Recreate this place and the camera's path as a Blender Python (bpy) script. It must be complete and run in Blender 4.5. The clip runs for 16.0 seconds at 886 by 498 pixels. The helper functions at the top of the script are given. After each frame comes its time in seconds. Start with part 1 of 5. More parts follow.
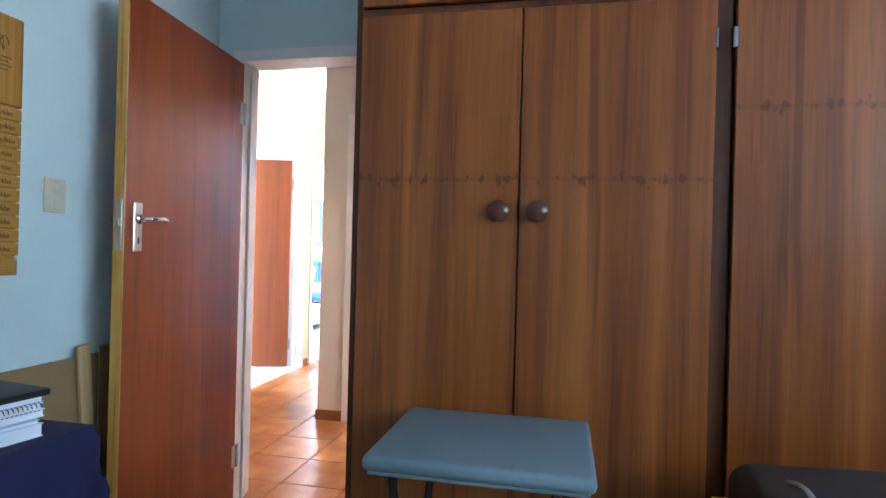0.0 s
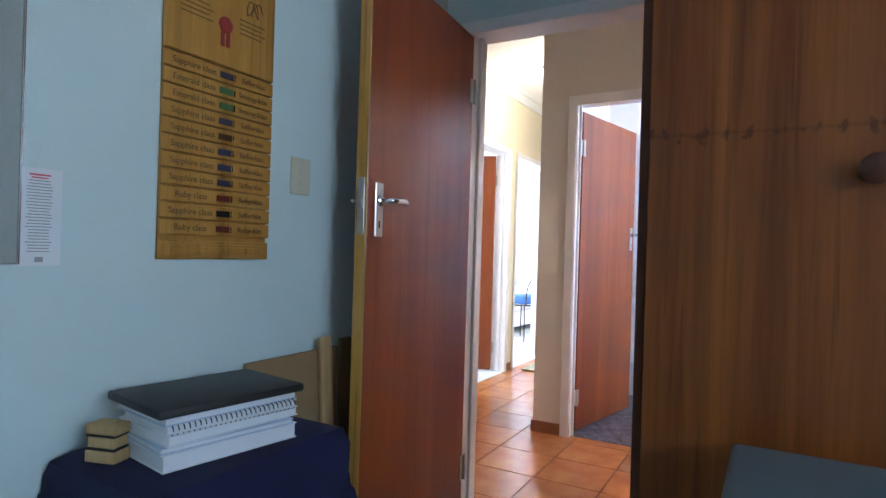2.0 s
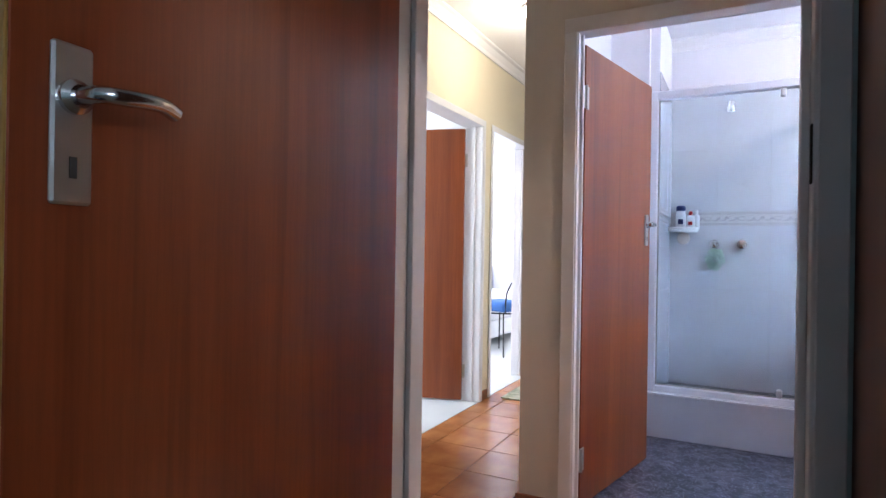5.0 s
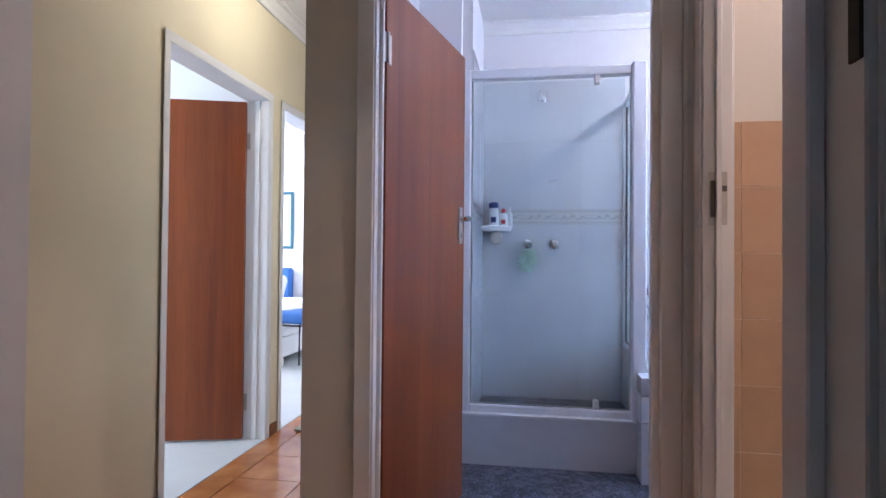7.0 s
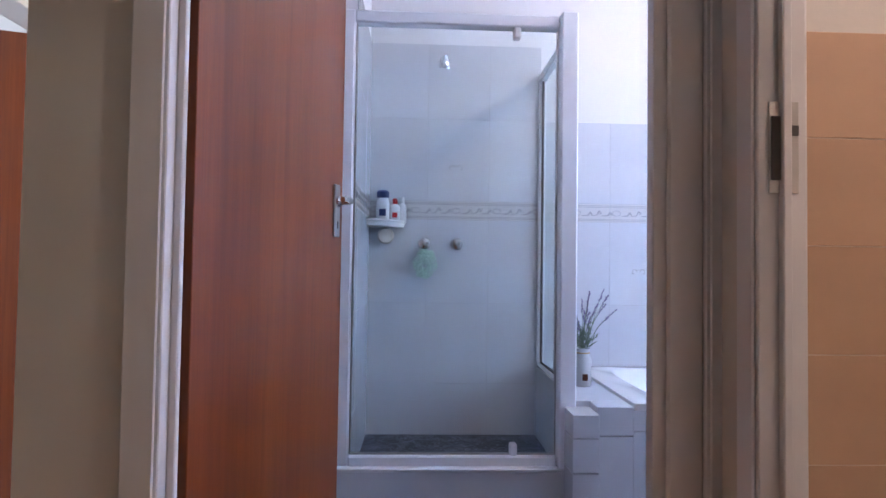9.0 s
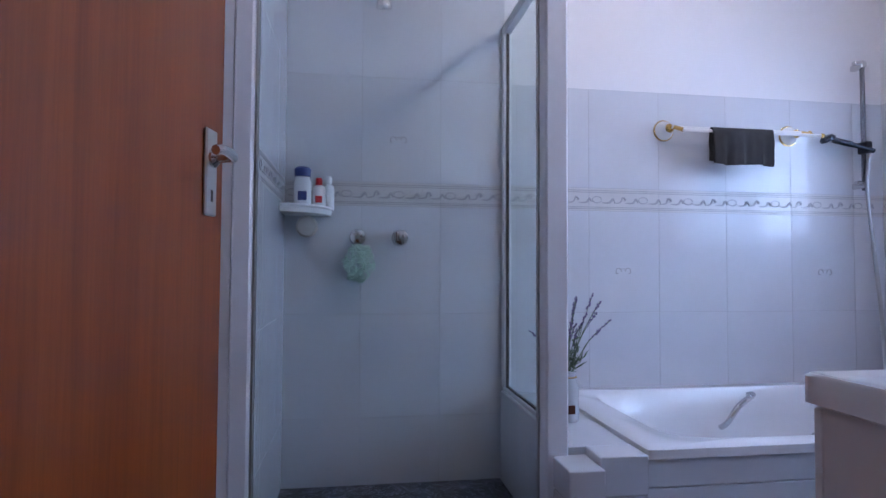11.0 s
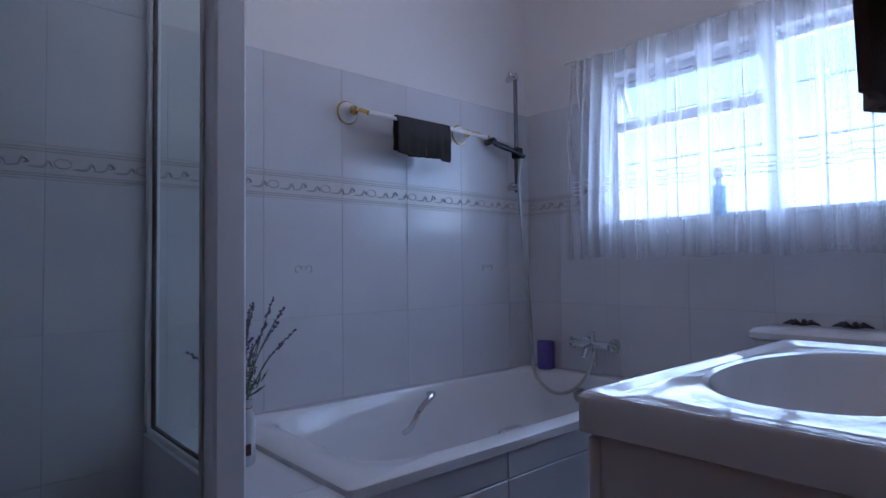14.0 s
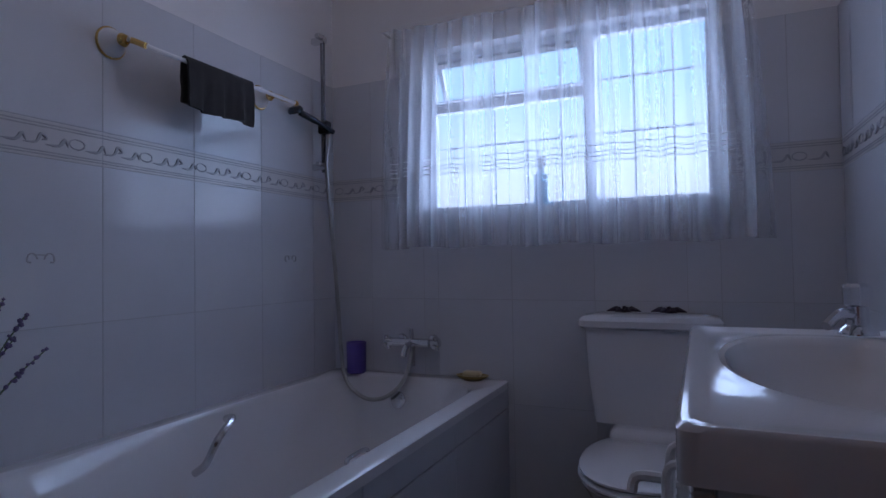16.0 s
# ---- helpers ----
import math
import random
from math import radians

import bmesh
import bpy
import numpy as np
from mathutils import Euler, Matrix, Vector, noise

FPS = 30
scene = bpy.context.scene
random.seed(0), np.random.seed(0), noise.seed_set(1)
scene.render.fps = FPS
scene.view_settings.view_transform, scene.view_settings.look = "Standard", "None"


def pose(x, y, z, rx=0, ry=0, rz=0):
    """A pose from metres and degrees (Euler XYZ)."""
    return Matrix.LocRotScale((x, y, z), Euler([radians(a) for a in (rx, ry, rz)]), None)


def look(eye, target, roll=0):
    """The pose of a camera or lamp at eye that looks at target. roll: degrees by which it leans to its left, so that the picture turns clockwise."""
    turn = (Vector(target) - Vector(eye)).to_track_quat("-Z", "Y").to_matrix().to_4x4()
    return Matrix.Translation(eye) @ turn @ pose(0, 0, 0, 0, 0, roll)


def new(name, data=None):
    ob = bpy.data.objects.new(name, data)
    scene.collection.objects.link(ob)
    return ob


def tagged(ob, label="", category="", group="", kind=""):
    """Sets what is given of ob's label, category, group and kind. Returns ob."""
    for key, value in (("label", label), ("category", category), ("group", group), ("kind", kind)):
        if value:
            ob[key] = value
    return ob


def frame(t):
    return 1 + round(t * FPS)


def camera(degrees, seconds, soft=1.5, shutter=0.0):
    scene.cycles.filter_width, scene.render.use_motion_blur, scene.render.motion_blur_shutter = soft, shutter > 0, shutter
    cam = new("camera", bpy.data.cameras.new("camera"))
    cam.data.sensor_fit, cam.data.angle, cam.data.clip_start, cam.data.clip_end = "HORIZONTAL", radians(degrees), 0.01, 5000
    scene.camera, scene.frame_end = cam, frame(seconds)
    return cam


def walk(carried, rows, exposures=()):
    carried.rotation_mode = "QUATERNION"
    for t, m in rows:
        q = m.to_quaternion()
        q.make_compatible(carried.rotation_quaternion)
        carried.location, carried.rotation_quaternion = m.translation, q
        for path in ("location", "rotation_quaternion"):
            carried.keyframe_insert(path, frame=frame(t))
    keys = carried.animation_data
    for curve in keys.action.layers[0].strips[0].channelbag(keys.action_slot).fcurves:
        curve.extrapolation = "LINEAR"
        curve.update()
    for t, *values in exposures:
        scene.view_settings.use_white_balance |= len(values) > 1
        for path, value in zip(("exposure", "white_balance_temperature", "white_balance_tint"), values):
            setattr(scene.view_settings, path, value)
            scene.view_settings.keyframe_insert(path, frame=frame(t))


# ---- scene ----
cam = camera(74.9, 16.0)
PATH = [
    (0, (-0.282, -0.334, 1.201), (-0.693, 1.623, 1.201), 1.5),
    (0.5, (-0.343, -0.298, 1.184), (-0.907, 1.62, 1.184), 1.5),
    (1, (-0.412, -0.205, 1.161), (-1.172, 1.645, 1.16), 1.6),
    (1.5, (-0.51, -0.146, 1.131), (-1.43, 1.63, 1.128), 1.7),
    (2, (-0.645, -0.082, 1.132), (-1.629, 1.659, 1.134), 1.7),
    (2.5, (-0.748, 0.022, 1.129), (-1.747, 1.754, 1.135), 1.7),
    (3, (-0.834, 0.227, 1.128), (-1.842, 1.954, 1.134), 1.9),
    (3.2, (-0.864, 0.308, 1.12), (-1.869, 2.037, 1.124), 1.6),
    (5.3, (-1.121, 1.113, 1.125), (-1.992, 2.913, 1.134), 0.7),
    (5.5, (-1.156, 1.179, 1.12), (-1.972, 3.005, 1.135), 0.7),
    (6, (-1.222, 1.326, 1.142), (-1.833, 3.23, 1.153), 0.3),
    (6.2, (-1.213, 1.392, 1.121), (-1.755, 3.317, 1.136), 1.1),
    (6.5, (-1.193, 1.518, 1.113), (-1.652, 3.464, 1.139), 0.6),
    (7, (-1.198, 1.662, 1.101), (-1.511, 3.637, 1.132), 0.5),
    (7.5, (-1.217, 1.849, 1.103), (-1.384, 3.842, 1.14), 0.6),
    (8, (-1.247, 2.027, 1.112), (-1.307, 4.026, 1.144), 0.5),
    (8.5, (-1.24, 2.265, 1.103), (-1.247, 4.265, 1.139), 0.4),
    (8.7, (-1.268, 2.335, 1.081), (-1.236, 4.334, 1.133), 0.6),
    (10.8, (-1.254, 3.051, 1.072), (-1.003, 5.034, 1.145), 0.3),
    (11, (-1.257, 3.11, 1.066), (-0.956, 5.086, 1.137), 0.3),
    (11.5, (-1.3, 3.188, 1.065), (-0.806, 5.125, 1.136), 0.3),
    (12, (-1.324, 3.239, 1.068), (-0.614, 5.107, 1.14), -0.0),
    (12.5, (-1.308, 3.274, 1.067), (-0.407, 5.058, 1.141), -0.2),
    (13, (-1.263, 3.316, 1.08), (-0.214, 5.017, 1.141), -0.2),
    (13.2, (-1.251, 3.347, 1.07), (-0.153, 5.018, 1.131), -0.3),
    (13.5, (-1.204, 3.409, 1.078), (-0.019, 5.02, 1.136), -0.4),
    (14, (-1.15, 3.521, 1.062), (0.179, 5.014, 1.128), -0.6),
    (14.5, (-1.129, 3.622, 1.048), (0.351, 4.966, 1.109), -0.7),
    (15, (-1.147, 3.72, 1.075), (0.52, 4.824, 1.118), -0.7),
    (15.5, (-1.089, 3.847, 1.062), (0.67, 4.797, 1.116), -0.8),
    (16, (-1.034, 3.945, 1.035), (0.793, 4.758, 1.084), -0.9),
]
walk(cam, [(t, look(eye, target, roll)) for t, eye, target, roll in PATH], exposures=((0.0, 1.7, 5700, 11), (1.5, 1.2, 5750, 11), (3.0, 0.65, 5800, 13), (5.5, 0.25, 5750, 14), (7.0, -0.15, 5500, 14), (8.5, -0.15, 5700, 15), (11.0, -0.9, 5650, 17), (12.5, -1.45, 5600, 16), (14.0, -2.15, 5550, 16), (16.0, -2.85, 5800, 20)))

# ---- light and exposure ----
world = bpy.data.worlds.new("world")
scene.world = world
world.use_nodes = True
wn = world.node_tree.nodes
sky = wn.new("ShaderNodeTexSky")
sky.sky_type = "NISHITA"
sky.sun_disc = False
sky.sun_elevation, sky.sun_rotation = radians(50), radians(200)
world.node_tree.links.new(sky.outputs[0], wn["Background"].inputs[0])
wn["Background"].inputs[1].default_value = 0.15

sun_data = bpy.data.lights.new("sun", "SUN")
sun_data.energy, sun_data.angle, sun_data.color = 3.0, radians(0.5), (1.0, 0.95, 0.88)
sun_ob = new("sun", sun_data)
sun_ob.matrix_world = look((0, 0, 10), (3.0, 5.5, 0))


def area(name, eye, target, w, h, power, color):
    d = bpy.data.lights.new(name, "AREA")
    d.shape, d.size, d.size_y, d.energy, d.color = "RECTANGLE", w, h, power, color
    o = new(name, d)
    o.matrix_world = look(eye, target)
    return o


area("bedroom_window_light", (2.56, -0.75, 1.92), (0, -0.35, 2.6), 1.7, 0.66, 19, (0.90, 0.96, 1.0))
area("bathroom_window_light", (2.9, 4.46, 1.9), (1.2, 4.46, 1.6), 7.0, 4.4, 2600, (0.58, 0.73, 1.0))
area("side_room_window_light", (-5.02, 4.0, 1.6), (-3, 4.2, 1.2), 1.2, 1.2, 70, (0.85, 0.95, 1.0))
area("living_room_window_light", (-5.9, 7.4, 1.6), (-3, 7.2, 1.0), 2.4, 1.6, 150, (0.95, 0.97, 1.0))


def lamp_point(name, p, power, color, r=0.04):
    d = bpy.data.lights.new(name, "POINT")
    d.energy, d.color, d.shadow_soft_size = power, color, r
    o = new(name, d)
    o.location = p
    return o


lamp_point("corridor_bulb", (-2.28, 4.46, 2.5), 11, (1.0, 0.87, 0.64))
lamp_point("toilet_room_bulb", (0.2, 2.9, 2.45), 40, (1.0, 0.76, 0.60))

lamp_point("bathroom_ceiling_bulb", (-0.08, 4.5, 2.49), 26, (1.0, 0.85, 0.75))

# ---- materials ----


def material(name, rough=0.6, metal=0.0, color=(0.8, 0.8, 0.8), coat=0.0):
    m = bpy.data.materials.new(name)
    m.use_nodes = True
    b = m.node_tree.nodes["Principled BSDF"]
    b.inputs["Base Color"].default_value = (*color, 1)
    b.inputs["Roughness"].default_value = rough
    b.inputs["Metallic"].default_value = metal
    b.inputs["Coat Weight"].default_value = coat
    return m


def node(m, kind, **inputs):
    n = m.node_tree.nodes.new(kind)
    for k, v in inputs.items():
        n.inputs[k.replace("_", " ")].default_value = v
    return n


def link(m, a, b):
    m.node_tree.links.new(a, b)


def coords(m, scale=(1, 1, 1), rot=(0, 0, 0)):
    tc = m.node_tree.nodes.new("ShaderNodeTexCoord")
    mp = m.node_tree.nodes.new("ShaderNodeMapping")
    mp.inputs["Scale"].default_value = scale
    mp.inputs["Rotation"].default_value = rot
    link(m, tc.outputs["Object"], mp.inputs["Vector"])
    return mp.outputs["Vector"]


def ramp(m, fac, stops):
    r = m.node_tree.nodes.new("ShaderNodeValToRGB")
    e = r.color_ramp.elements
    while len(e) < len(stops):
        e.new(0.5)
    for el, (p, c) in zip(e, stops):
        el.position, el.color = p, (*c, 1)
    link(m, fac, r.inputs[0])
    return r.outputs[0]


def mix(m, fac, a, b, mode="MIX"):
    n = m.node_tree.nodes.new("ShaderNodeMix")
    n.data_type, n.blend_type = "RGBA", mode
    for s, v in ((n.inputs[0], fac), (n.inputs[6], a), (n.inputs[7], b)):
        if isinstance(v, (int, float)):
            s.default_value = v
        elif isinstance(v, tuple):
            s.default_value = (*v, 1)
        else:
            link(m, v, s)
    return n.outputs[2]


def bump(m, fac, strength, dist=0.002):
    b = m.node_tree.nodes.new("ShaderNodeBump")
    b.inputs["Strength"].default_value, b.inputs["Distance"].default_value = strength, dist
    link(m, fac, b.inputs["Height"])
    link(m, b.outputs[0], m.node_tree.nodes["Principled BSDF"].inputs["Normal"])


def bsdf(m):
    return m.node_tree.nodes["Principled BSDF"]


def mottled(name, c1, c2, rough, scale=3.0, grain=60.0, bump_s=0.15, spread=0.5, coat=0.0, rand=0.0):
    """Paint, plaster, cloth and the like: soft stains, fine grain."""
    m = material(name, rough, coat=coat)
    v = coords(m)
    n1 = node(m, "ShaderNodeTexNoise", Scale=scale, Detail=5.0)
    n2 = node(m, "ShaderNodeTexNoise", Scale=grain, Detail=3.0)
    link(m, v, n1.inputs["Vector"])
    link(m, v, n2.inputs["Vector"])
    col = ramp(m, n1.outputs["Fac"], [(0.5 - spread / 2, c1), (0.5 + spread / 2, c2)])
    if rand:
        oi = m.node_tree.nodes.new("ShaderNodeObjectInfo")
        mr = node(m, "ShaderNodeMapRange")
        mr.inputs["To Min"].default_value, mr.inputs["To Max"].default_value = 1 - rand, 1 + rand * 0.5
        link(m, oi.outputs["Random"], mr.inputs["Value"])
        col = mix(m, 1.0, col, mr.outputs[0], "MULTIPLY")
    link(m, col, bsdf(m).inputs["Base Color"])
    bump(m, n2.outputs["Fac"], bump_s)
    return m


def wood(name, dark, mid, light, rough=0.35, coat=0.25, seam=False, band=7.0, streak=0.7):
    """Veneer with grain along z; the strips change across the board."""
    m = material(name, rough, coat=coat)
    bsdf(m).inputs["Coat Roughness"].default_value = 0.22
    bsdf(m).inputs["Specular IOR Level"].default_value = 0.3
    v = coords(m, (1, 1, 0.035))
    n1 = node(m, "ShaderNodeTexNoise", Scale=band, Detail=6.0, Roughness=0.65, Distortion=0.6)
    n2 = node(m, "ShaderNodeTexNoise", Scale=130.0, Detail=4.0, Roughness=0.7)
    n4 = node(m, "ShaderNodeTexNoise", Scale=24.0, Detail=4.0, Roughness=0.55, Distortion=0.5)
    for n in (n1, n2, n4):
        link(m, v, n.inputs["Vector"])
    col = ramp(m, n1.outputs["Fac"], [(0.30, dark), (0.50, mid), (0.72, light)])
    fine = ramp(m, n2.outputs["Fac"], [(0.36, (0.70, 0.66, 0.63)), (0.60, (1.06, 1.05, 1.03))])
    col = mix(m, 0.4, col, fine, "MULTIPLY")
    strk_c = ramp(m, n4.outputs["Fac"], [(0.34, (0.50, 0.40, 0.32)), (0.44, (1, 1, 1))])
    col = mix(m, streak, col, strk_c, "MULTIPLY")
    if seam:
        # ragged dark stain in the veneer along the joint at the object's own height 0
        tc = m.node_tree.nodes.new("ShaderNodeTexCoord")
        sep = m.node_tree.nodes.new("ShaderNodeSeparateXYZ")
        link(m, tc.outputs["Object"], sep.inputs[0])
        v3 = coords(m, (1, 1, 0.6))
        n3 = node(m, "ShaderNodeTexNoise", Scale=46.0, Detail=3.0)
        link(m, v3, n3.inputs["Vector"])
        w = m.node_tree.nodes.new("ShaderNodeMath")
        w.operation = "MULTIPLY_ADD"
        w.inputs[1].default_value, w.inputs[2].default_value = 0.12, -0.058
        link(m, n3.outputs["Fac"], w.inputs[0])
        line = m.node_tree.nodes.new("ShaderNodeMath")
        line.operation = "MAXIMUM"
        line.inputs[1].default_value = 0.0035
        link(m, w.outputs[0], line.inputs[0])
        a = m.node_tree.nodes.new("ShaderNodeMath")
        a.operation = "ABSOLUTE"
        link(m, sep.outputs["Z"], a.inputs[0])
        d = m.node_tree.nodes.new("ShaderNodeMath")
        d.operation = "SUBTRACT"
        link(m, line.outputs[0], d.inputs[0])
        link(m, a.outputs[0], d.inputs[1])
        s = node(m, "ShaderNodeMapRange")
        s.inputs["From Min"].default_value, s.inputs["From Max"].default_value = -0.002, 0.010
        s.inputs["To Max"].default_value = 0.6
        link(m, d.outputs[0], s.inputs["Value"])
        col = mix(m, s.outputs[0], col, (0.028, 0.006, 0.002))
    link(m, col, bsdf(m).inputs["Base Color"])
    bump(m, n2.outputs["Fac"], 0.08)
    return m


PAINT_MINT = mottled("mint_wall_paint", (0.53, 0.65, 0.66), (0.58, 0.69, 0.70), 0.65, 1.6, 90, 0.2)
PAINT_CREAM = mottled("cream_wall_paint", (0.70, 0.62, 0.45), (0.76, 0.68, 0.50), 0.6, 1.8, 90, 0.15)
PAINT_GREY = mottled("warm_white_wall_paint", (0.66, 0.62, 0.57), (0.71, 0.67, 0.61), 0.6, 1.8, 90, 0.15)
PAINT_WHITE = mottled("white_wall_paint", (0.76, 0.75, 0.77), (0.82, 0.81, 0.83), 0.6, 1.5, 90, 0.12)
CEIL = mottled("white_ceiling_paint", (0.78, 0.77, 0.76), (0.83, 0.82, 0.81), 0.7, 2.0, 120, 0.1)
GLOSS_WHITE = mottled("white_gloss_paint", (0.74, 0.73, 0.74), (0.80, 0.79, 0.80), 0.3, 6.0, 70, 0.06)
ALU_WHITE = mottled("white_powder_coat", (0.74, 0.75, 0.80), (0.79, 0.80, 0.84), 0.35, 8.0, 200, 0.03)
TEAK = wood("teak_veneer", (0.090, 0.020, 0.0035), (0.180, 0.049, 0.0085), (0.285, 0.092, 0.0160), 0.36, seam=True, band=8.0, coat=0.22)
TEAK_PLAIN = wood("teak_carcass", (0.05, 0.012, 0.004), (0.09, 0.024, 0.008), (0.13, 0.036, 0.012), 0.4, coat=0.1)
DOORWOOD = wood("red_brown_door_veneer", (0.15, 0.027, 0.007), (0.23, 0.045, 0.012), (0.29, 0.064, 0.018), 0.34, band=5.0, coat=0.15, streak=0.35)
DOORWOOD2 = wood("orange_brown_door_veneer", (0.155, 0.031, 0.006), (0.215, 0.048, 0.009), (0.275, 0.068, 0.014), 0.34, band=5.0, coat=0.15, streak=0.25)
EDGEWOOD = wood("yellow_varnished_edge", (0.36, 0.19, 0.04), (0.46, 0.25, 0.055), (0.52, 0.30, 0.07), 0.35)
KNOBWOOD = wood("dark_turned_wood", (0.045, 0.014, 0.008), (0.08, 0.026, 0.014), (0.11, 0.036, 0.018), 0.28, band=14)
BOARDWOOD = wood("honey_plaque_wood", (0.30, 0.145, 0.032), (0.42, 0.215, 0.050), (0.50, 0.27, 0.07), 0.32, band=12)
RAWWOOD = wood("raw_pine", (0.30, 0.20, 0.09), (0.42, 0.29, 0.14), (0.50, 0.36, 0.19), 0.7, coat=0)
CARD = mottled("brown_fibreboard", (0.22, 0.14, 0.065), (0.29, 0.19, 0.09), 0.85, 5, 150, 0.3)
CHROME = mottled("chrome", (0.62, 0.62, 0.64), (0.72, 0.72, 0.74), 0.16, 8, 200, 0.02)
bsdf(CHROME).inputs["Metallic"].default_value = 1
DARKCHROME = mottled("dark_chrome", (0.20, 0.20, 0.22), (0.28, 0.28, 0.30), 0.22, 8, 200, 0.02)
bsdf(DARKCHROME).inputs["Metallic"].default_value = 1
BLACKCHROME = mottled("black_chrome", (0.05, 0.055, 0.07), (0.08, 0.085, 0.10), 0.2, 8, 200, 0.02)
bsdf(BLACKCHROME).inputs["Metallic"].default_value = 1
GREYBOARD = mottled("grey_felt_board", (0.27, 0.30, 0.29), (0.32, 0.35, 0.34), 0.8, 4, 200, 0.3)
STEEL = mottled("dull_steel", (0.42, 0.41, 0.40), (0.55, 0.54, 0.52), 0.35, 12, 200, 0.05)
bsdf(STEEL).inputs["Metallic"].default_value = 1
BRASS = material("gilt_brass", 0.22, 1.0, (0.78, 0.52, 0.18))
NAVY = mottled("navy_cloth", (0.004, 0.005, 0.036), (0.007, 0.009, 0.055), 0.9, 5, 400, 0.5)
BLACK = mottled("black_leatherette", (0.012, 0.014, 0.015), (0.022, 0.024, 0.026), 0.5, 9, 250, 0.4)
PAPER = mottled("white_paper", (0.66, 0.68, 0.72), (0.74, 0.76, 0.80), 0.8, 4, 200, 0.05)
PAPERBLUE = mottled("pale_blue_card", (0.42, 0.52, 0.68), (0.48, 0.58, 0.72), 0.6, 4, 200, 0.05)
GREYPLAST = mottled("blue_grey_moulded_plastic", (0.115, 0.165, 0.20), (0.135, 0.185, 0.22), 0.48, 7, 320, 0.3)
DARKMETAL = material("black_enamelled_steel", 0.4, 0.6, (0.02, 0.02, 0.025))
BEIGE_PLASTIC = mottled("ivory_plastic", (0.52, 0.50, 0.38), (0.57, 0.55, 0.42), 0.4, 10, 150, 0.03)
TERRA = mottled("terracotta_glazed_tile", (0.30, 0.095, 0.030), (0.52, 0.215, 0.075), 0.24, 7.0, 60, 0.12, 0.45, rand=0.16)
GROUT_T = mottled("dark_brown_grout", (0.07, 0.035, 0.02), (0.10, 0.05, 0.03), 0.9, 12, 150, 0.3)
SKIRT = mottled("brown_skirting_tile", (0.20, 0.075, 0.030), (0.28, 0.11, 0.045), 0.4, 9, 80, 0.15)
BEIGE_FLOOR = mottled("beige_carpet", (0.21, 0.17, 0.125), (0.28, 0.23, 0.17), 0.95, 6, 420, 0.8)
PALE_FLOOR = mottled("pale_floor_tile", (0.60, 0.62, 0.62), (0.68, 0.69, 0.68), 0.35, 3, 60, 0.1)
WTILE = mottled("pale_grey_glazed_tile", (0.60, 0.61, 0.66), (0.68, 0.69, 0.73), 0.11, 3.2, 45, 0.04, 0.5, rand=0.03)
WBAND = mottled("cream_border_tile", (0.60, 0.59, 0.60), (0.68, 0.66, 0.66), 0.18, 7, 60, 0.08)
BANDLINE = mottled("grey_relief_glaze", (0.40, 0.40, 0.43), (0.50, 0.49, 0.51), 0.25, 20, 90, 0.1)
GROUT_W = mottled("pale_grout", (0.46, 0.46, 0.49), (0.54, 0.54, 0.57), 0.9, 12, 150, 0.2)
BTILE = mottled("beige_glazed_tile", (0.47, 0.30, 0.19), (0.55, 0.36, 0.23), 0.3, 4.5, 60, 0.08, rand=0.05)
GROUT_B = mottled("cream_grout", (0.62, 0.50, 0.38), (0.70, 0.57, 0.44), 0.9, 12, 150, 0.2)
ACRYL = mottled("white_glazed_enamel", (0.76, 0.76, 0.79), (0.80, 0.80, 0.83), 0.08, 3, 40, 0.01)
VANITYBODY = mottled("white_melamine", (0.66, 0.63, 0.64), (0.71, 0.68, 0.69), 0.4, 4, 90, 0.05)
TOWEL_D = mottled("charcoal_towelling", (0.018, 0.017, 0.019), (0.040, 0.037, 0.040), 0.95, 14, 260, 1.0)
TOWEL_B = mottled("brown_towelling", (0.085, 0.055, 0.048), (0.15, 0.10, 0.088), 0.95, 14, 260, 1.0)
FABRIC_WHITE = mottled("white_bed_linen", (0.74, 0.75, 0.78), (0.82, 0.82, 0.84), 0.9, 5, 150, 0.3)
BLUE = mottled("blue_fabric", (0.03, 0.10, 0.32), (0.05, 0.15, 0.42), 0.85, 6, 200, 0.4)
GREEN = mottled("sage_leaf", (0.10, 0.14, 0.09), (0.16, 0.21, 0.14), 0.7, 20, 100, 0.2)
LILAC = mottled("lavender_bud", (0.13, 0.10, 0.20), (0.22, 0.17, 0.32), 0.8, 20, 100, 0.3)
PURPLE = mottled("purple_plastic", (0.09, 0.06, 0.30), (0.12, 0.08, 0.36), 0.35, 8, 100, 0.05)
MINTNET = mottled("pale_green_netting", (0.48, 0.66, 0.56), (0.62, 0.78, 0.68), 0.7, 30, 200, 0.4)
RED = material("red_plastic", 0.35, 0, (0.55, 0.02, 0.03))
MAROON = material("maroon_enamel_plate", 0.35, 0, (0.12, 0.012, 0.012))
NAVYPLATE = material("navy_enamel_plate", 0.35, 0, (0.02, 0.022, 0.06))
DEEPBLUE = material("dark_blue_plastic", 0.35, 0, (0.015, 0.03, 0.16))
GREENPLATE = material("green_enamel_plate", 0.3, 0, (0.03, 0.10, 0.04))
INK = material("brown_engraved_ink", 0.6, 0, (0.075, 0.035, 0.012))
GREYINK = material("grey_print", 0.7, 0, (0.30, 0.31, 0.33))
# dark colour put in for the shade inside holes; also colours the shower seal
HOLESHADE_SEAL = material("dark_hole_shade_and_seal", 0.8, 0, (0.06, 0.05, 0.045))
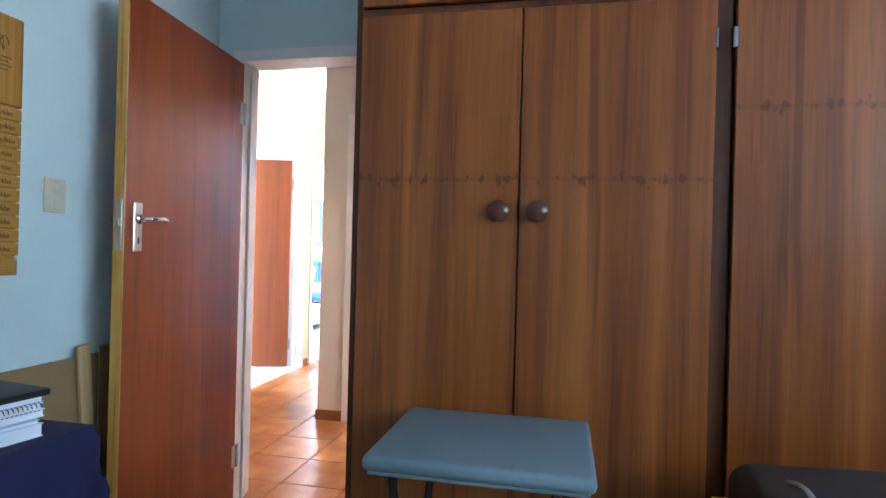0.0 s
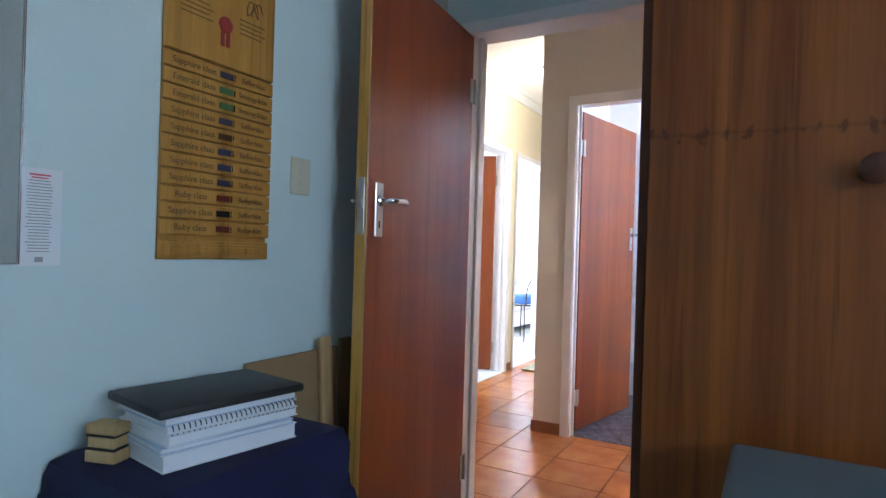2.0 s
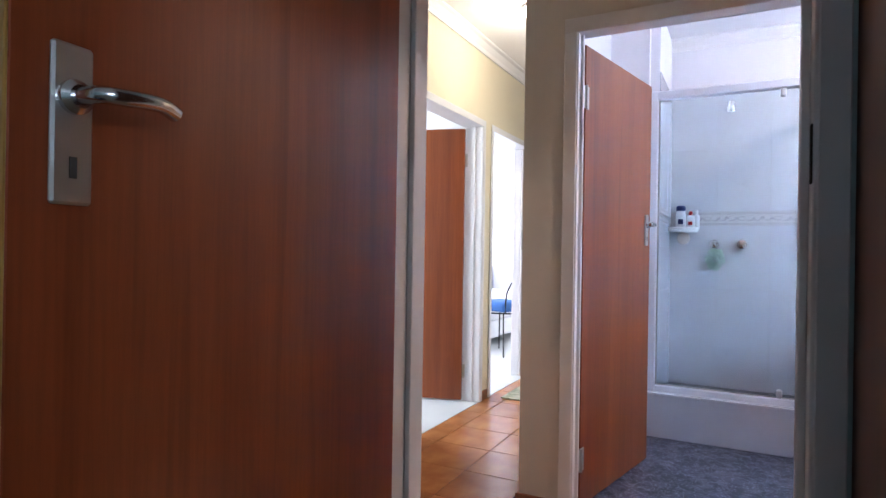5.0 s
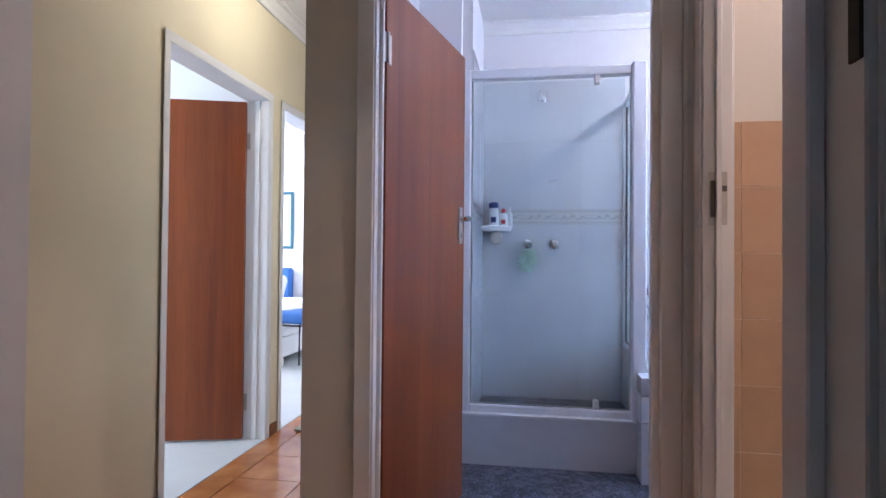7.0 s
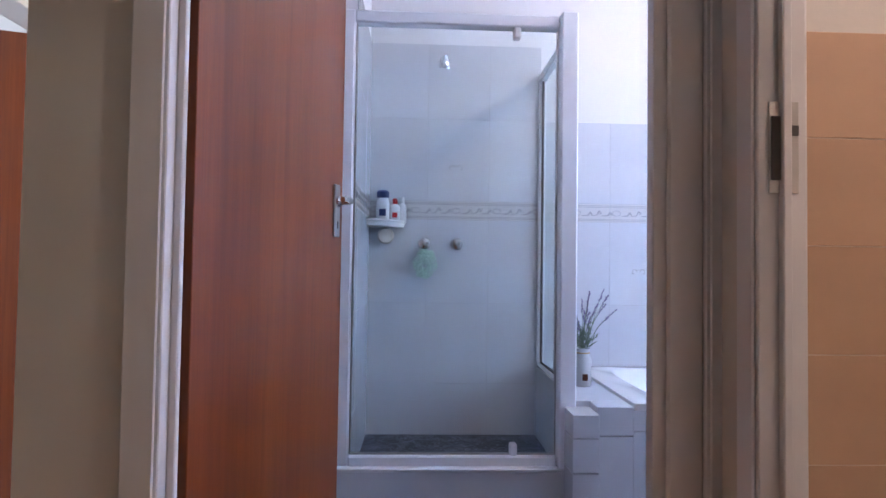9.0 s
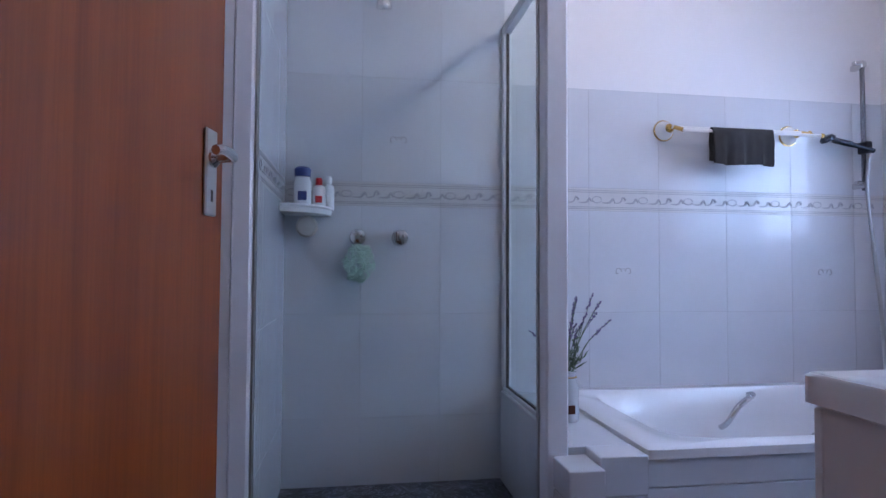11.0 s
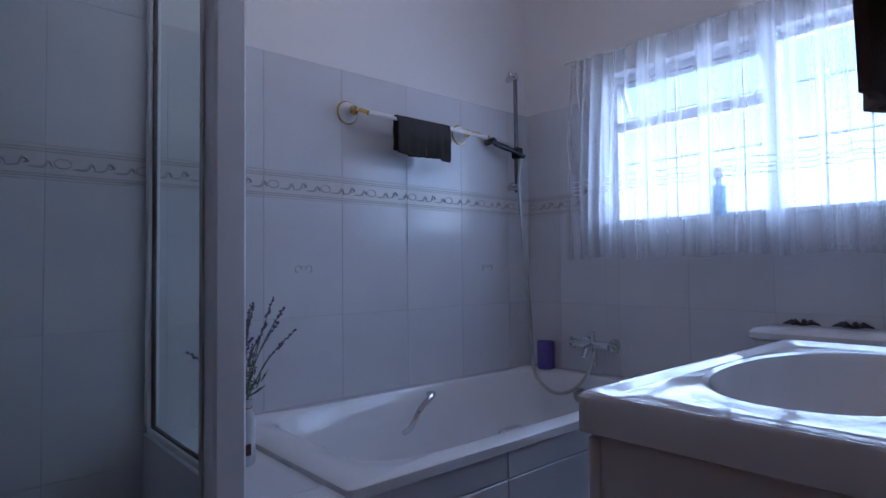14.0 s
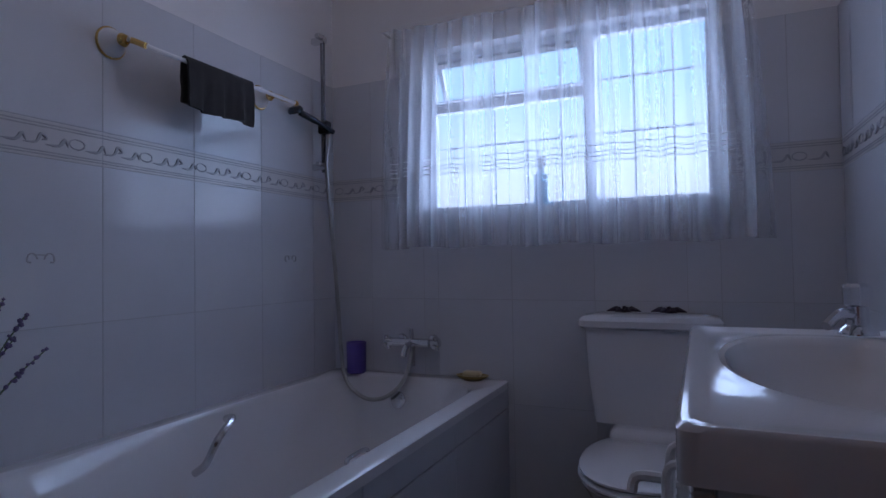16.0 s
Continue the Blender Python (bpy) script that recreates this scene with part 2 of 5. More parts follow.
SOAP = mottled("cream_soap", (0.60, 0.50, 0.30), (0.66, 0.56, 0.36), 0.4, 10, 60, 0.05)

VINYL = material("dark_blue_marbled_vinyl", 0.3)
_v = coords(VINYL)
_n = node(VINYL, "ShaderNodeTexNoise", Scale=9.0, Detail=6.0, Distortion=1.2)
_w = node(VINYL, "ShaderNodeTexNoise", Scale=13.0, Detail=6.0, Distortion=2.5)
link(VINYL, _v, _n.inputs["Vector"])
link(VINYL, _v, _w.inputs["Vector"])
_c1 = ramp(VINYL, _n.outputs["Fac"], [(0.42, (0.012, 0.015, 0.030)), (0.50, (0.05, 0.056, 0.085)), (0.60, (0.10, 0.108, 0.14))])
_c2 = ramp(VINYL, _w.outputs["Fac"], [(0.47, (0, 0, 0)), (0.50, (0.30, 0.31, 0.38)), (0.53, (0, 0, 0))])
link(VINYL, mix(VINYL, 0.75, _c1, _c2, "ADD"), bsdf(VINYL).inputs["Base Color"])
bump(VINYL, _n.outputs["Fac"], 0.1)


def clear_glass(name, tint, rough=0.02):
    m = material(name, rough)
    nt = m.node_tree
    b = bsdf(m)
    b.inputs["Transmission Weight"].default_value = 1.0
    b.inputs["IOR"].default_value = 1.12
    b.inputs["Base Color"].default_value = (*tint, 1)
    tr = nt.nodes.new("ShaderNodeBsdfTransparent")
    tr.inputs[0].default_value = (*tint, 1)
    mx = nt.nodes.new("ShaderNodeMixShader")
    gl = nt.nodes.new("ShaderNodeBsdfGlossy")
    gl.inputs["Roughness"].default_value = 0.04
    lw = nt.nodes.new("ShaderNodeLayerWeight")
    lw.inputs[0].default_value = 0.12
    mr = node(m, "ShaderNodeMapRange")
    mr.inputs["To Min"].default_value, mr.inputs["To Max"].default_value = 0.025, 0.30
    link(m, lw.outputs["Facing"], mr.inputs["Value"])
    link(m, mr.outputs[0], mx.inputs[0])
    link(m, tr.outputs[0], mx.inputs[1])
    link(m, gl.outputs[0], mx.inputs[2])
    link(m, mx.outputs[0], nt.nodes["Material Output"].inputs[0])
    return m


GLASS = clear_glass("green_tinted_glass", (0.955, 0.985, 0.98))
PANE = clear_glass("window_glass", (0.98, 0.99, 1.0))
MIRROR = material("mirror_glass", 0.03, 1.0, (0.82, 0.84, 0.84))

NET = material("sheer_net_curtain", 0.9)
_nt = NET.node_tree
_tr = _nt.nodes.new("ShaderNodeBsdfTransparent")
_tl = _nt.nodes.new("ShaderNodeBsdfTranslucent")
_tl.inputs[0].default_value = (0.86, 0.88, 0.92, 1)
_df = _nt.nodes.new("ShaderNodeBsdfDiffuse")
_df.inputs[0].default_value = (0.72, 0.72, 0.78, 1)
_m1 = _nt.nodes.new("ShaderNodeMixShader")
_m1.inputs[0].default_value = 0.25
link(NET, _tl.outputs[0], _m1.inputs[1])
link(NET, _df.outputs[0], _m1.inputs[2])
_m2 = _nt.nodes.new("ShaderNodeMixShader")
_nv = coords(NET, (1, 1, 1))
_nn = node(NET, "ShaderNodeTexNoise", Scale=240.0, Detail=2.0)
link(NET, _nv, _nn.inputs["Vector"])
_mr = node(NET, "ShaderNodeMapRange")
_mr.inputs["From Min"].default_value, _mr.inputs["From Max"].default_value = 0.30, 0.70
_mr.inputs["To Min"].default_value, _mr.inputs["To Max"].default_value = 0.06, 0.55
# gathers: the weave runs denser in uneven upright strips
_gv = coords(NET, (0.2, 20, 0.35))
_gn = node(NET, "ShaderNodeTexNoise", Scale=1.0, Detail=2.5, Roughness=0.6)
link(NET, _gv, _gn.inputs["Vector"])
_ga = NET.node_tree.nodes.new("ShaderNodeMath")
_ga.operation = "MULTIPLY_ADD"
_ga.inputs[1].default_value = 0.25
link(NET, _nn.outputs["Fac"], _ga.inputs[0])
_gb = NET.node_tree.nodes.new("ShaderNodeMath")
_gb.operation = "MULTIPLY"
_gb.inputs[1].default_value = 0.75
link(NET, _gn.outputs["Fac"], _gb.inputs[0])
link(NET, _gb.outputs[0], _ga.inputs[2])
link(NET, _ga.outputs[0], _mr.inputs["Value"])
link(NET, _mr.outputs[0], _m2.inputs[0])
link(NET, _tr.outputs[0], _m2.inputs[1])
link(NET, _m1.outputs[0], _m2.inputs[2])
link(NET, _m2.outputs[0], _nt.nodes["Material Output"].inputs[0])

GLOW = material("lamp_glow", 0.5, 0, (1, 0.9, 0.7))
bsdf(GLOW).inputs["Emission Color"].default_value = (1, 0.82, 0.5, 1)
bsdf(GLOW).inputs["Emission Strength"].default_value = 14

DAYGLOW = material("bright_sky_backdrop", 1.0, 0, (0.5, 0.55, 0.6))
_tc = DAYGLOW.node_tree.nodes.new("ShaderNodeTexCoord")
_sp = DAYGLOW.node_tree.nodes.new("ShaderNodeSeparateXYZ")
link(DAYGLOW, _tc.outputs["Object"], _sp.inputs[0])
_mz = node(DAYGLOW, "ShaderNodeMapRange")
_mz.inputs["From Min"].default_value, _mz.inputs["From Max"].default_value = 1.2, 4.0
link(DAYGLOW, _sp.outputs["Z"], _mz.inputs["Value"])
link(DAYGLOW, ramp(DAYGLOW, _mz.outputs[0], [(0.0, (0.92, 0.97, 1.0)), (0.35, (0.74, 0.91, 1.0)), (0.7, (0.40, 0.74, 1.0))]), bsdf(DAYGLOW).inputs["Emission Color"])
bsdf(DAYGLOW).inputs["Emission Strength"].default_value = 6.5

# ---- mesh helpers ----


def put(name, bm, mat, parent=None, loc=(0, 0, 0), smooth=False, rot=(0, 0, 0)):
    me = bpy.data.meshes.new(name)
    bmesh.ops.recalc_face_normals(bm, faces=bm.faces)
    for f_ in bm.faces:
        f_.smooth = smooth
    bm.to_mesh(me)
    bm.free()
    me.materials.append(mat)
    if smooth:
        me.set_sharp_from_angle(angle=radians(40))
    ob = new(name, me)
    ob.location = loc
    ob.rotation_euler = [radians(a) for a in rot]
    if parent:
        ob.parent = parent
    return ob


def add_box(bm, x0, x1, y0, y1, z0, z1, bev=0.0, seg=1):
    r = bmesh.ops.create_cube(bm, size=1, matrix=Matrix.LocRotScale(((x0 + x1) / 2, (y0 + y1) / 2, (z0 + z1) / 2), None, (x1 - x0, y1 - y0, z1 - z0)))
    if bev:
        es = list({e for v in r["verts"] for e in v.link_edges})
        bmesh.ops.bevel(bm, geom=es, offset=bev, segments=seg, affect="EDGES", profile=0.5)


def box(name, mat, x0, x1, y0, y1, z0, z1, bev=0.0, parent=None, seg=1, loc=(0, 0, 0), smooth=False, rot=(0, 0, 0)):
    bm = bmesh.new()
    add_box(bm, x0, x1, y0, y1, z0, z1, bev, seg)
    return put(name, bm, mat, parent, loc, smooth, rot)


def boxes(name, mat, rows, bev=0.0, parent=None, loc=(0, 0, 0)):
    bm = bmesh.new()
    for r in rows:
        add_box(bm, *r, bev)
    return put(name, bm, mat, parent, loc)


def add_lathe(bm, prof, n=20, m=None):
    """Rings of (radius, height) round z."""
    m = m or Matrix()
    rings = []
    for r, h_ in prof:
        rings.append([bm.verts.new(m @ Vector((r * math.cos(2 * math.pi * i / n), r * math.sin(2 * math.pi * i / n), h_))) for i in range(n)])
    for a, b in zip(rings, rings[1:]):
        for i in range(n):
            bm.faces.new((a[i], a[(i + 1) % n], b[(i + 1) % n], b[i]))
    bm.faces.new(rings[0][::-1])
    bm.faces.new(rings[-1])


def lathe(name, mat, prof, parent=None, loc=(0, 0, 0), rot=(0, 0, 0), n=20):
    bm = bmesh.new()
    add_lathe(bm, prof, n)
    return put(name, bm, mat, parent, loc, True, rot)


def add_tube(bm, pts, r, n=8):
    pts = [Vector(p) for p in pts]
    rings = []
    ref = None
    for i, p in enumerate(pts):
        d = (pts[min(i + 1, len(pts) - 1)] - pts[max(i - 1, 0)]).normalized()
        if ref is None:
            ref = d.orthogonal().normalized()
        ref = (ref - d * ref.dot(d)).normalized()
        s = d.cross(ref)
        rr = r[i] if isinstance(r, (list, tuple)) else r
        rings.append([bm.verts.new(p + (ref * math.cos(2 * math.pi * k / n) + s * math.sin(2 * math.pi * k / n)) * rr) for k in range(n)])
    for a, b in zip(rings, rings[1:]):
        for k in range(n):
            bm.faces.new((a[k], a[(k + 1) % n], b[(k + 1) % n], b[k]))
    bm.faces.new(rings[0][::-1])
    bm.faces.new(rings[-1])


def tube(name, mat, pts, r, parent=None, n=8, loc=(0, 0, 0)):
    bm = bmesh.new()
    add_tube(bm, pts, r, n)
    return put(name, bm, mat, parent, loc, True)


def smooth_path(pts, k=6):
    """Catmull-Rom through the points."""
    pts = [Vector(p) for p in pts]
    out = []
    for i in range(len(pts) - 1):
        p0, p1, p2, p3 = pts[max(i - 1, 0)], pts[i], pts[i + 1], pts[min(i + 2, len(pts) - 1)]
        for j in range(k):
            t = j / k
            out.append(0.5 * ((2 * p1) + (p2 - p0) * t + (2 * p0 - 5 * p1 + 4 * p2 - p3) * t * t + (3 * p1 - p0 - 3 * p2 + p3) * t ** 3))
    return out + [pts[-1]]


def thing(name, loc, label, category, group="", kind="", rz=0.0):
    e = new(name)
    e.location = loc
    e.rotation_euler = (0, 0, radians(rz))
    e.empty_display_size = 0.1
    return tagged(e, label, category, group, kind)


def structure(ob, label, category="wall"):
    return tagged(ob, label, category, kind="structure")


def text_mesh(name, body, size, mat, parent, m):
    c = bpy.data.curves.new(name, "FONT")
    c.body, c.size, c.align_x, c.align_y, c.extrude = body, size, "CENTER", "CENTER", 0.0004
    t_ = bpy.data.objects.new(name, c)
    scene.collection.objects.link(t_)
    dg = bpy.context.evaluated_depsgraph_get()
    me = bpy.data.meshes.new_from_object(t_.evaluated_get(dg))
    bpy.data.objects.remove(t_)
    bpy.data.curves.remove(c)
    me.materials.clear()
    me.materials.append(mat)
    o = new(name, me)
    o.parent = parent
    o.matrix_local = m
    return o


# ---- large structure ----
H = 2.66      # ceilings
BX, BY = -1.89, 2.10     # bedroom: side wall face, door wall face
CX = -2.80    # corridor side wall face
DY0, DY1 = 3.42, 3.505   # bathroom door wall faces
BW = 5.50     # bathroom far wall (tile face)
WX = 1.22     # bathroom window wall (tile face)

structure(box("floor_bedroom", BEIGE_FLOOR, BX - 0.1, 2.6, -2.6, 2.16, -0.12, 0.0), "beige short-pile bedroom floor covering", "floor")
floor_c = structure(box("floor_corridor", GROUT_T, CX, -0.63, 2.16, 7.3, -0.12, -0.004), "corridor floor of glazed terracotta tiles", "floor")
structure(box("floor_toilet_room", PALE_FLOOR, -0.63, 1.4, 1.9, 3.42, -0.12, -0.002), "pale tiled toilet room floor", "floor")
structure(box("floor_bathroom", VINYL, -1.95, 1.4, DY0 + 0.04, 5.6, -0.12, 0.0), "dark blue marbled bathroom floor", "floor")
structure(box("floor_side_room", PALE_FLOOR, -5.2, CX, 2.2, 5.06, -0.12, 0.0), "pale tiled side room floor", "floor")
structure(box("floor_living_room", PALE_FLOOR, -6.2, CX, 5.10, 10.2, -0.12, 0.0), "pale living room floor", "floor")
structure(box("ceiling_bedroom", CEIL, BX - 0.1, 2.6, -2.6, 2.16, H, H + 0.1), "white bedroom ceiling", "ceiling")
structure(box("ceiling_corridor", CEIL, CX, -0.60, 2.16, 7.3, H, H + 0.1), "white corridor ceiling", "ceiling")
structure(box("ceiling_toilet_room", CEIL, -0.60, 1.4, 1.9, 3.5, H, H + 0.1), "white toilet room ceiling", "ceiling")
structure(box("ceiling_bathroom", CEIL, -1.95, 1.4, 3.5, 5.6, H + 0.002, H + 0.1), "white bathroom ceiling", "ceiling")
structure(box("ceiling_side_room", CEIL, -5.2, CX, 2.2, 5.06, H, H + 0.1), "white side room ceiling", "ceiling")
structure(box("ceiling_living_room", CEIL, -6.2, CX, 5.10, 10.2, H, H + 0.1), "white living room ceiling", "ceiling")

# bedroom walls
structure(box("wall_bedroom_side", PAINT_MINT, BX - 0.12, BX, -2.6, 2.10, 0, H), "pale mint painted bedroom wall")
structure(boxes("wall_bedroom_door", PAINT_MINT, [(BX - 0.12, -1.79, 2.10, 2.16, 0, H), (-0.947, 2.6, 2.10, 2.16, 0, H), (-1.79, -0.947, 2.10, 2.16, 2.09, H)]), "pale mint painted wall round the bedroom door")
structure(boxes("wall_corridor_near", PAINT_GREY, [(CX, -1.79, 2.16, 2.22, 0, H), (-0.947, -0.63, 2.16, 2.22, 0, H), (-1.79, -0.947, 2.16, 2.22, 2.09, H)]), "warm white corridor wall round the bedroom door")
structure(boxes("wall_bedroom_window", PAINT_MINT, [(2.6, 2.7, -2.6, -1.70, 0, H), (2.6, 2.7, 0.20, 2.16, 0, H), (2.6, 2.7, -1.70, 0.20, 0, 1.5), (2.6, 2.7, -1.70, 0.20, 2.2, H)]), "pale mint painted bedroom wall")
structure(box("wall_bedroom_back", PAINT_MINT, BX - 0.12, 2.7, -2.7, -2.6, 0, H), "pale mint painted bedroom wall")

# corridor walls
D1A, D1B, D2A, D2B = 3.985, 4.945, 5.16, 5.98
structure(boxes("wall_corridor_side", PAINT_CREAM, [(CX - 0.12, CX, 2.2, D1A - 0.03, 0, H), (CX - 0.12, CX, D1B + 0.03, D2A - 0.03, 0, H), (CX - 0.12, CX, D2B + 0.03, 7.3, 0, H), (CX - 0.12, CX, D1A - 0.03, D1B + 0.03, 2.07, H), (CX - 0.12, CX, D2A - 0.03, D2B + 0.03, 2.07, H)]), "cream yellow corridor wall with two doorways")
structure(box("wall_corridor_end", PAINT_CREAM, CX, -1.9, 7.3, 7.4, 0, H), "cream yellow corridor end wall")
structure(box("wall_corridor_inner", PAINT_GREY, -1.93, -1.88, DY0, 7.3, 0, H), "warm white corridor wall")
structure(boxes("wall_bathroom_door_outer", PAINT_GREY, [(-1.88, -1.725, DY0, 3.46, 0, H), (-0.756, -0.75, DY0, 3.46, 0, H), (-1.725, -0.756, DY0, 3.46, 2.07, H)]), "warm white wall round the bathroom door")
structure(boxes("wall_bathroom_door_inner", PAINT_WHITE, [(-1.88, -1.725, 3.46, DY1, 0, H), (-0.745, -0.72, 3.46, 3.485, 0, H), (-0.72, -0.63, 3.46, DY1, 0, H), (-1.725, -0.72, 3.46, DY1, 2.07, H), (-0.63, 1.34, 3.47, DY1 - 0.001, 0, H)]), "white bathroom wall round the door")
structure(box("wall_bathroom_side", PAINT_WHITE, -1.88, -1.84, DY1, 5.6, 0, H), "white bathroom side wall")
structure(boxes("wall_shower_side", PAINT_WHITE, [(-1.84, -1.602, 4.80, BW + 0.008, 0, H), (-1.602, -1.545, 4.852, BW + 0.008, 0, H)]), "white wall beside the shower")
structure(box("wall_bathroom_far", PAINT_WHITE, -1.88, 1.4, BW + 0.008, BW + 0.12, 0, H), "white bathroom wall above the tiles")
WY0, WY1, WZ0, WZ1 = 3.88, 5.04, 1.25, 1.96
structure(boxes("wall_bathroom_window", PAINT_WHITE, [(WX + 0.008, WX + 0.18, 3.50, WY0, 0, H), (WX + 0.008, WX + 0.18, WY1, BW + 0.008, 0, H), (WX + 0.008, WX + 0.18, WY0, WY1, 0, WZ0), (WX + 0.008, WX + 0.18, WY0, WY1, WZ1, H)]), "white bathroom wall round the window")
# toilet room
structure(boxes("wall_toilet_room_door", PAINT_GREY, [(-0.75, -0.69, 2.22, 2.47, 0, H), (-0.75, -0.69, 3.317, DY0, 0, H), (-0.75, -0.69, 2.47, 3.317, 2.07, H)]), "warm white wall round the toilet room door")
wall_t = structure(box("wall_toilet_room", PAINT_GREY, -0.69, 1.4, 3.40, 3.47, 0, H), "wall with beige tiles below warm white paint")
structure(boxes("wall_toilet_room_back", PAINT_GREY, [(1.4, 1.5, 2.1, 3.6, 0, H), (-0.63, 1.5, 2.16, 2.22, 0, H)]), "warm white toilet room walls")
# side room and living room
structure(boxes("wall_side_room", PAINT_WHITE, [(-5.2, CX - 0.12, 5.0, 5.10, 0, H), (-5.2, CX - 0.12, 2.1, 2.2, 0, H), (-5.3, -5.2, 2.1, 5.1, 0, 0.9), (-5.3, -5.2, 2.1, 5.1, 2.3, H), (-5.3, -5.2, 2.1, 3.3, 0.9, 2.3), (-5.3, -5.2, 4.7, 5.1, 0.9, 2.3)]), "white side room walls")
structure(boxes("wall_living_room", PAINT_WHITE, [(-6.2, -1.9, 8.6, 8.7, 0, H), (-6.3, -6.2, 5.1, 6.0, 0, H), (-6.3, -6.2, 8.4, 8.7, 0, H), (-6.3, -6.2, 6.0, 8.4, 0, 0.8), (-6.3, -6.2, 6.0, 8.4, 2.4, H), (-2.92, -2.80, 7.3, 8.6, 0, H)]), "white living room walls")
structure(box("ground", BEIGE_FLOOR, -600, 600, -600, 600, -0.4, -0.3), "ground outside", "ground")


def cornice(name, a, b, side, label):
    """A cove strip from a to b under the ceiling; side: the way into the room."""
    bm = bmesh.new()
    a, b, s = Vector(a), Vector(b), Vector(side)
    prof = [(0, -0.075), (0.012, -0.075), (0.02, -0.05), (0.05, -0.02), (0.075, -0.012), (0.075, 0), (0, 0)]
    ra = [bm.verts.new(a + s * u + Vector((0, 0, w))) for u, w in prof]
    rb = [bm.verts.new(b + s * u + Vector((0, 0, w))) for u, w in prof]
    n = len(prof)
    for i in range(n):
        bm.faces.new((ra[i], ra[(i + 1) % n], rb[(i + 1) % n], rb[i]))
    bm.faces.new(ra)
    bm.faces.new(rb[::-1])
    return structure(put(name, bm, CEIL), label, "cornice")


cornice("cornice", (CX, 2.22, H - 0.001), (CX, 7.3, H - 0.001), (1, 0, 0), "white moulded corridor cornice")
cornice("cornice", (-1.93, DY0, H - 0.001), (-1.93, 7.3, H - 0.001), (-1, 0, 0), "white moulded corridor cornice")
cornice("cornice", (-1.93, DY0, H - 0.002), (-0.735, DY0, H - 0.002), (0, -1, 0), "white moulded corridor cornice")
cornice("cornice", (-1.545, BW + 0.008, H), (WX, BW + 0.008, H), (0, -1, 0), "white moulded bathroom cornice")
cornice("cornice", (-1.84, DY1, H - 0.001), (-1.84, 4.80, H - 0.001), (1, 0, 0), "white moulded bathroom cornice")
cornice("cornice", (WX + 0.008, DY1, H - 0.001), (WX + 0.008, BW, H - 0.001), (-1, 0, 0), "white moulded bathroom cornice")


def skirting(x0, x1, y0, y1):
    return structure(box("baseboard", SKIRT, x0, x1, y0, y1, 0, 0.07, 0.002), "brown tile skirting along the corridor wall", "skirting")


skirting(CX, CX + 0.012, 2.23, D1A - 0.06)
skirting(CX, CX + 0.012, D1B + 0.06, D2A - 0.06)
skirting(CX, CX + 0.012, D2B + 0.06, 7.29)
skirting(-1.942, -1.752, DY0 - 0.012, DY0)
skirting(-1.942, -1.93, DY0, 7.29)


def door_frame(name, loc, rz, width, depth, head=2.045, lip=0.05, wide=0.0):
    """White steel frame, opening along local x from 0 to width, wall depth along local y from 0 to depth; wide: a broad moulded stop on the second jamb."""
    e = thing(name, loc, "white gloss-painted steel door frame in the wall", "door frame", kind="structure", rz=rz)
    t = 0.03
    for nm, x0, x1 in (("jamb", -t, 0.0), ("jamb", width, width + t)):
        inner = x1 if x0 < 0 else x0
        s = 1 if x0 < 0 else -1
        bm = bmesh.new()
        add_box(bm, x0, x1, -0.008, depth + 0.008, 0, head, 0.002)
        broad = wide and s < 0
        side = 0.03 if broad else lip
        xs = sorted((inner - s * side, inner - s * t * 0.2))
        add_box(bm, xs[0], xs[1], -0.014, -0.0085, 0, head + lip, 0.002)
        add_box(bm, xs[0], xs[1], depth + 0.0085, depth + 0.014, 0, head + lip, 0.002)
        if broad:
            add_box(bm, inner - wide, inner, 0.012, depth * 0.62, 0, head - 0.001, 0.002)
            add_box(bm, inner - wide + 0.022, inner, -0.002, 0.0118, 0, head - 0.001, 0.004)
        else:
            xs = sorted((inner, inner + s * 0.014))
            add_box(bm, xs[0], xs[1], depth * 0.38, depth * 0.62, 0, head - 0.001, 0.002)
        put(nm, bm, GLOSS_WHITE, e)
    bm = bmesh.new()
    add_box(bm, -t, width + t, -0.008, depth + 0.008, head + 0.0005, head + t, 0.002)
    add_box(bm, -lip + 0.0, width + lip, -0.015, -0.009, head, head + lip, 0.002)
    add_box(bm, -lip + 0.0, width + lip, depth + 0.009, depth + 0.015, head, head + lip, 0.002)
    put("head", bm, GLOSS_WHITE, e)
    return e


def lever_set(parent, x, z, yface, sgn, flip=1):
    """Back plate and lever on a leaf's face."""
    p = box("handle_plate", STEEL, x - 0.022, x + 0.022, min(yface, yface + sgn * 0.008), max(yface, yface + sgn * 0.008), z - 0.155, z + 0.01, 0.003, parent)
    y = yface + sgn * 0.008
    bm = bmesh.new()
    zz = z - 0.045
    add_tube(bm, smooth_path([(x, y, zz), (x, y + sgn * 0.035, zz), (x + flip * 0.018, y + sgn * 0.048, zz), (x + flip * 0.06, y + sgn * 0.05, zz + 0.003), (x + flip * 0.086, y + sgn * 0.046, zz - 0.002)], 4), 0.009, 10)
    add_lathe(bm, [(0.018, 0), (0.018, 0.006), (0.012, 0.012)], 16, Matrix.Translation((x, y, zz)) @ Matrix.Rotation(radians(-90 * sgn), 4, "X"))
    put("lever", bm, CHROME, parent, smooth=True)
    # dark slab on the plate, coloured as the shade inside the hole
    boxes("keyhole_shade", HOLESHADE_SEAL, [(x - 0.004, x + 0.004, min(y, y + sgn * 0.0008), max(y, y + sgn * 0.0008), z - 0.128, z - 0.106)], parent=parent)


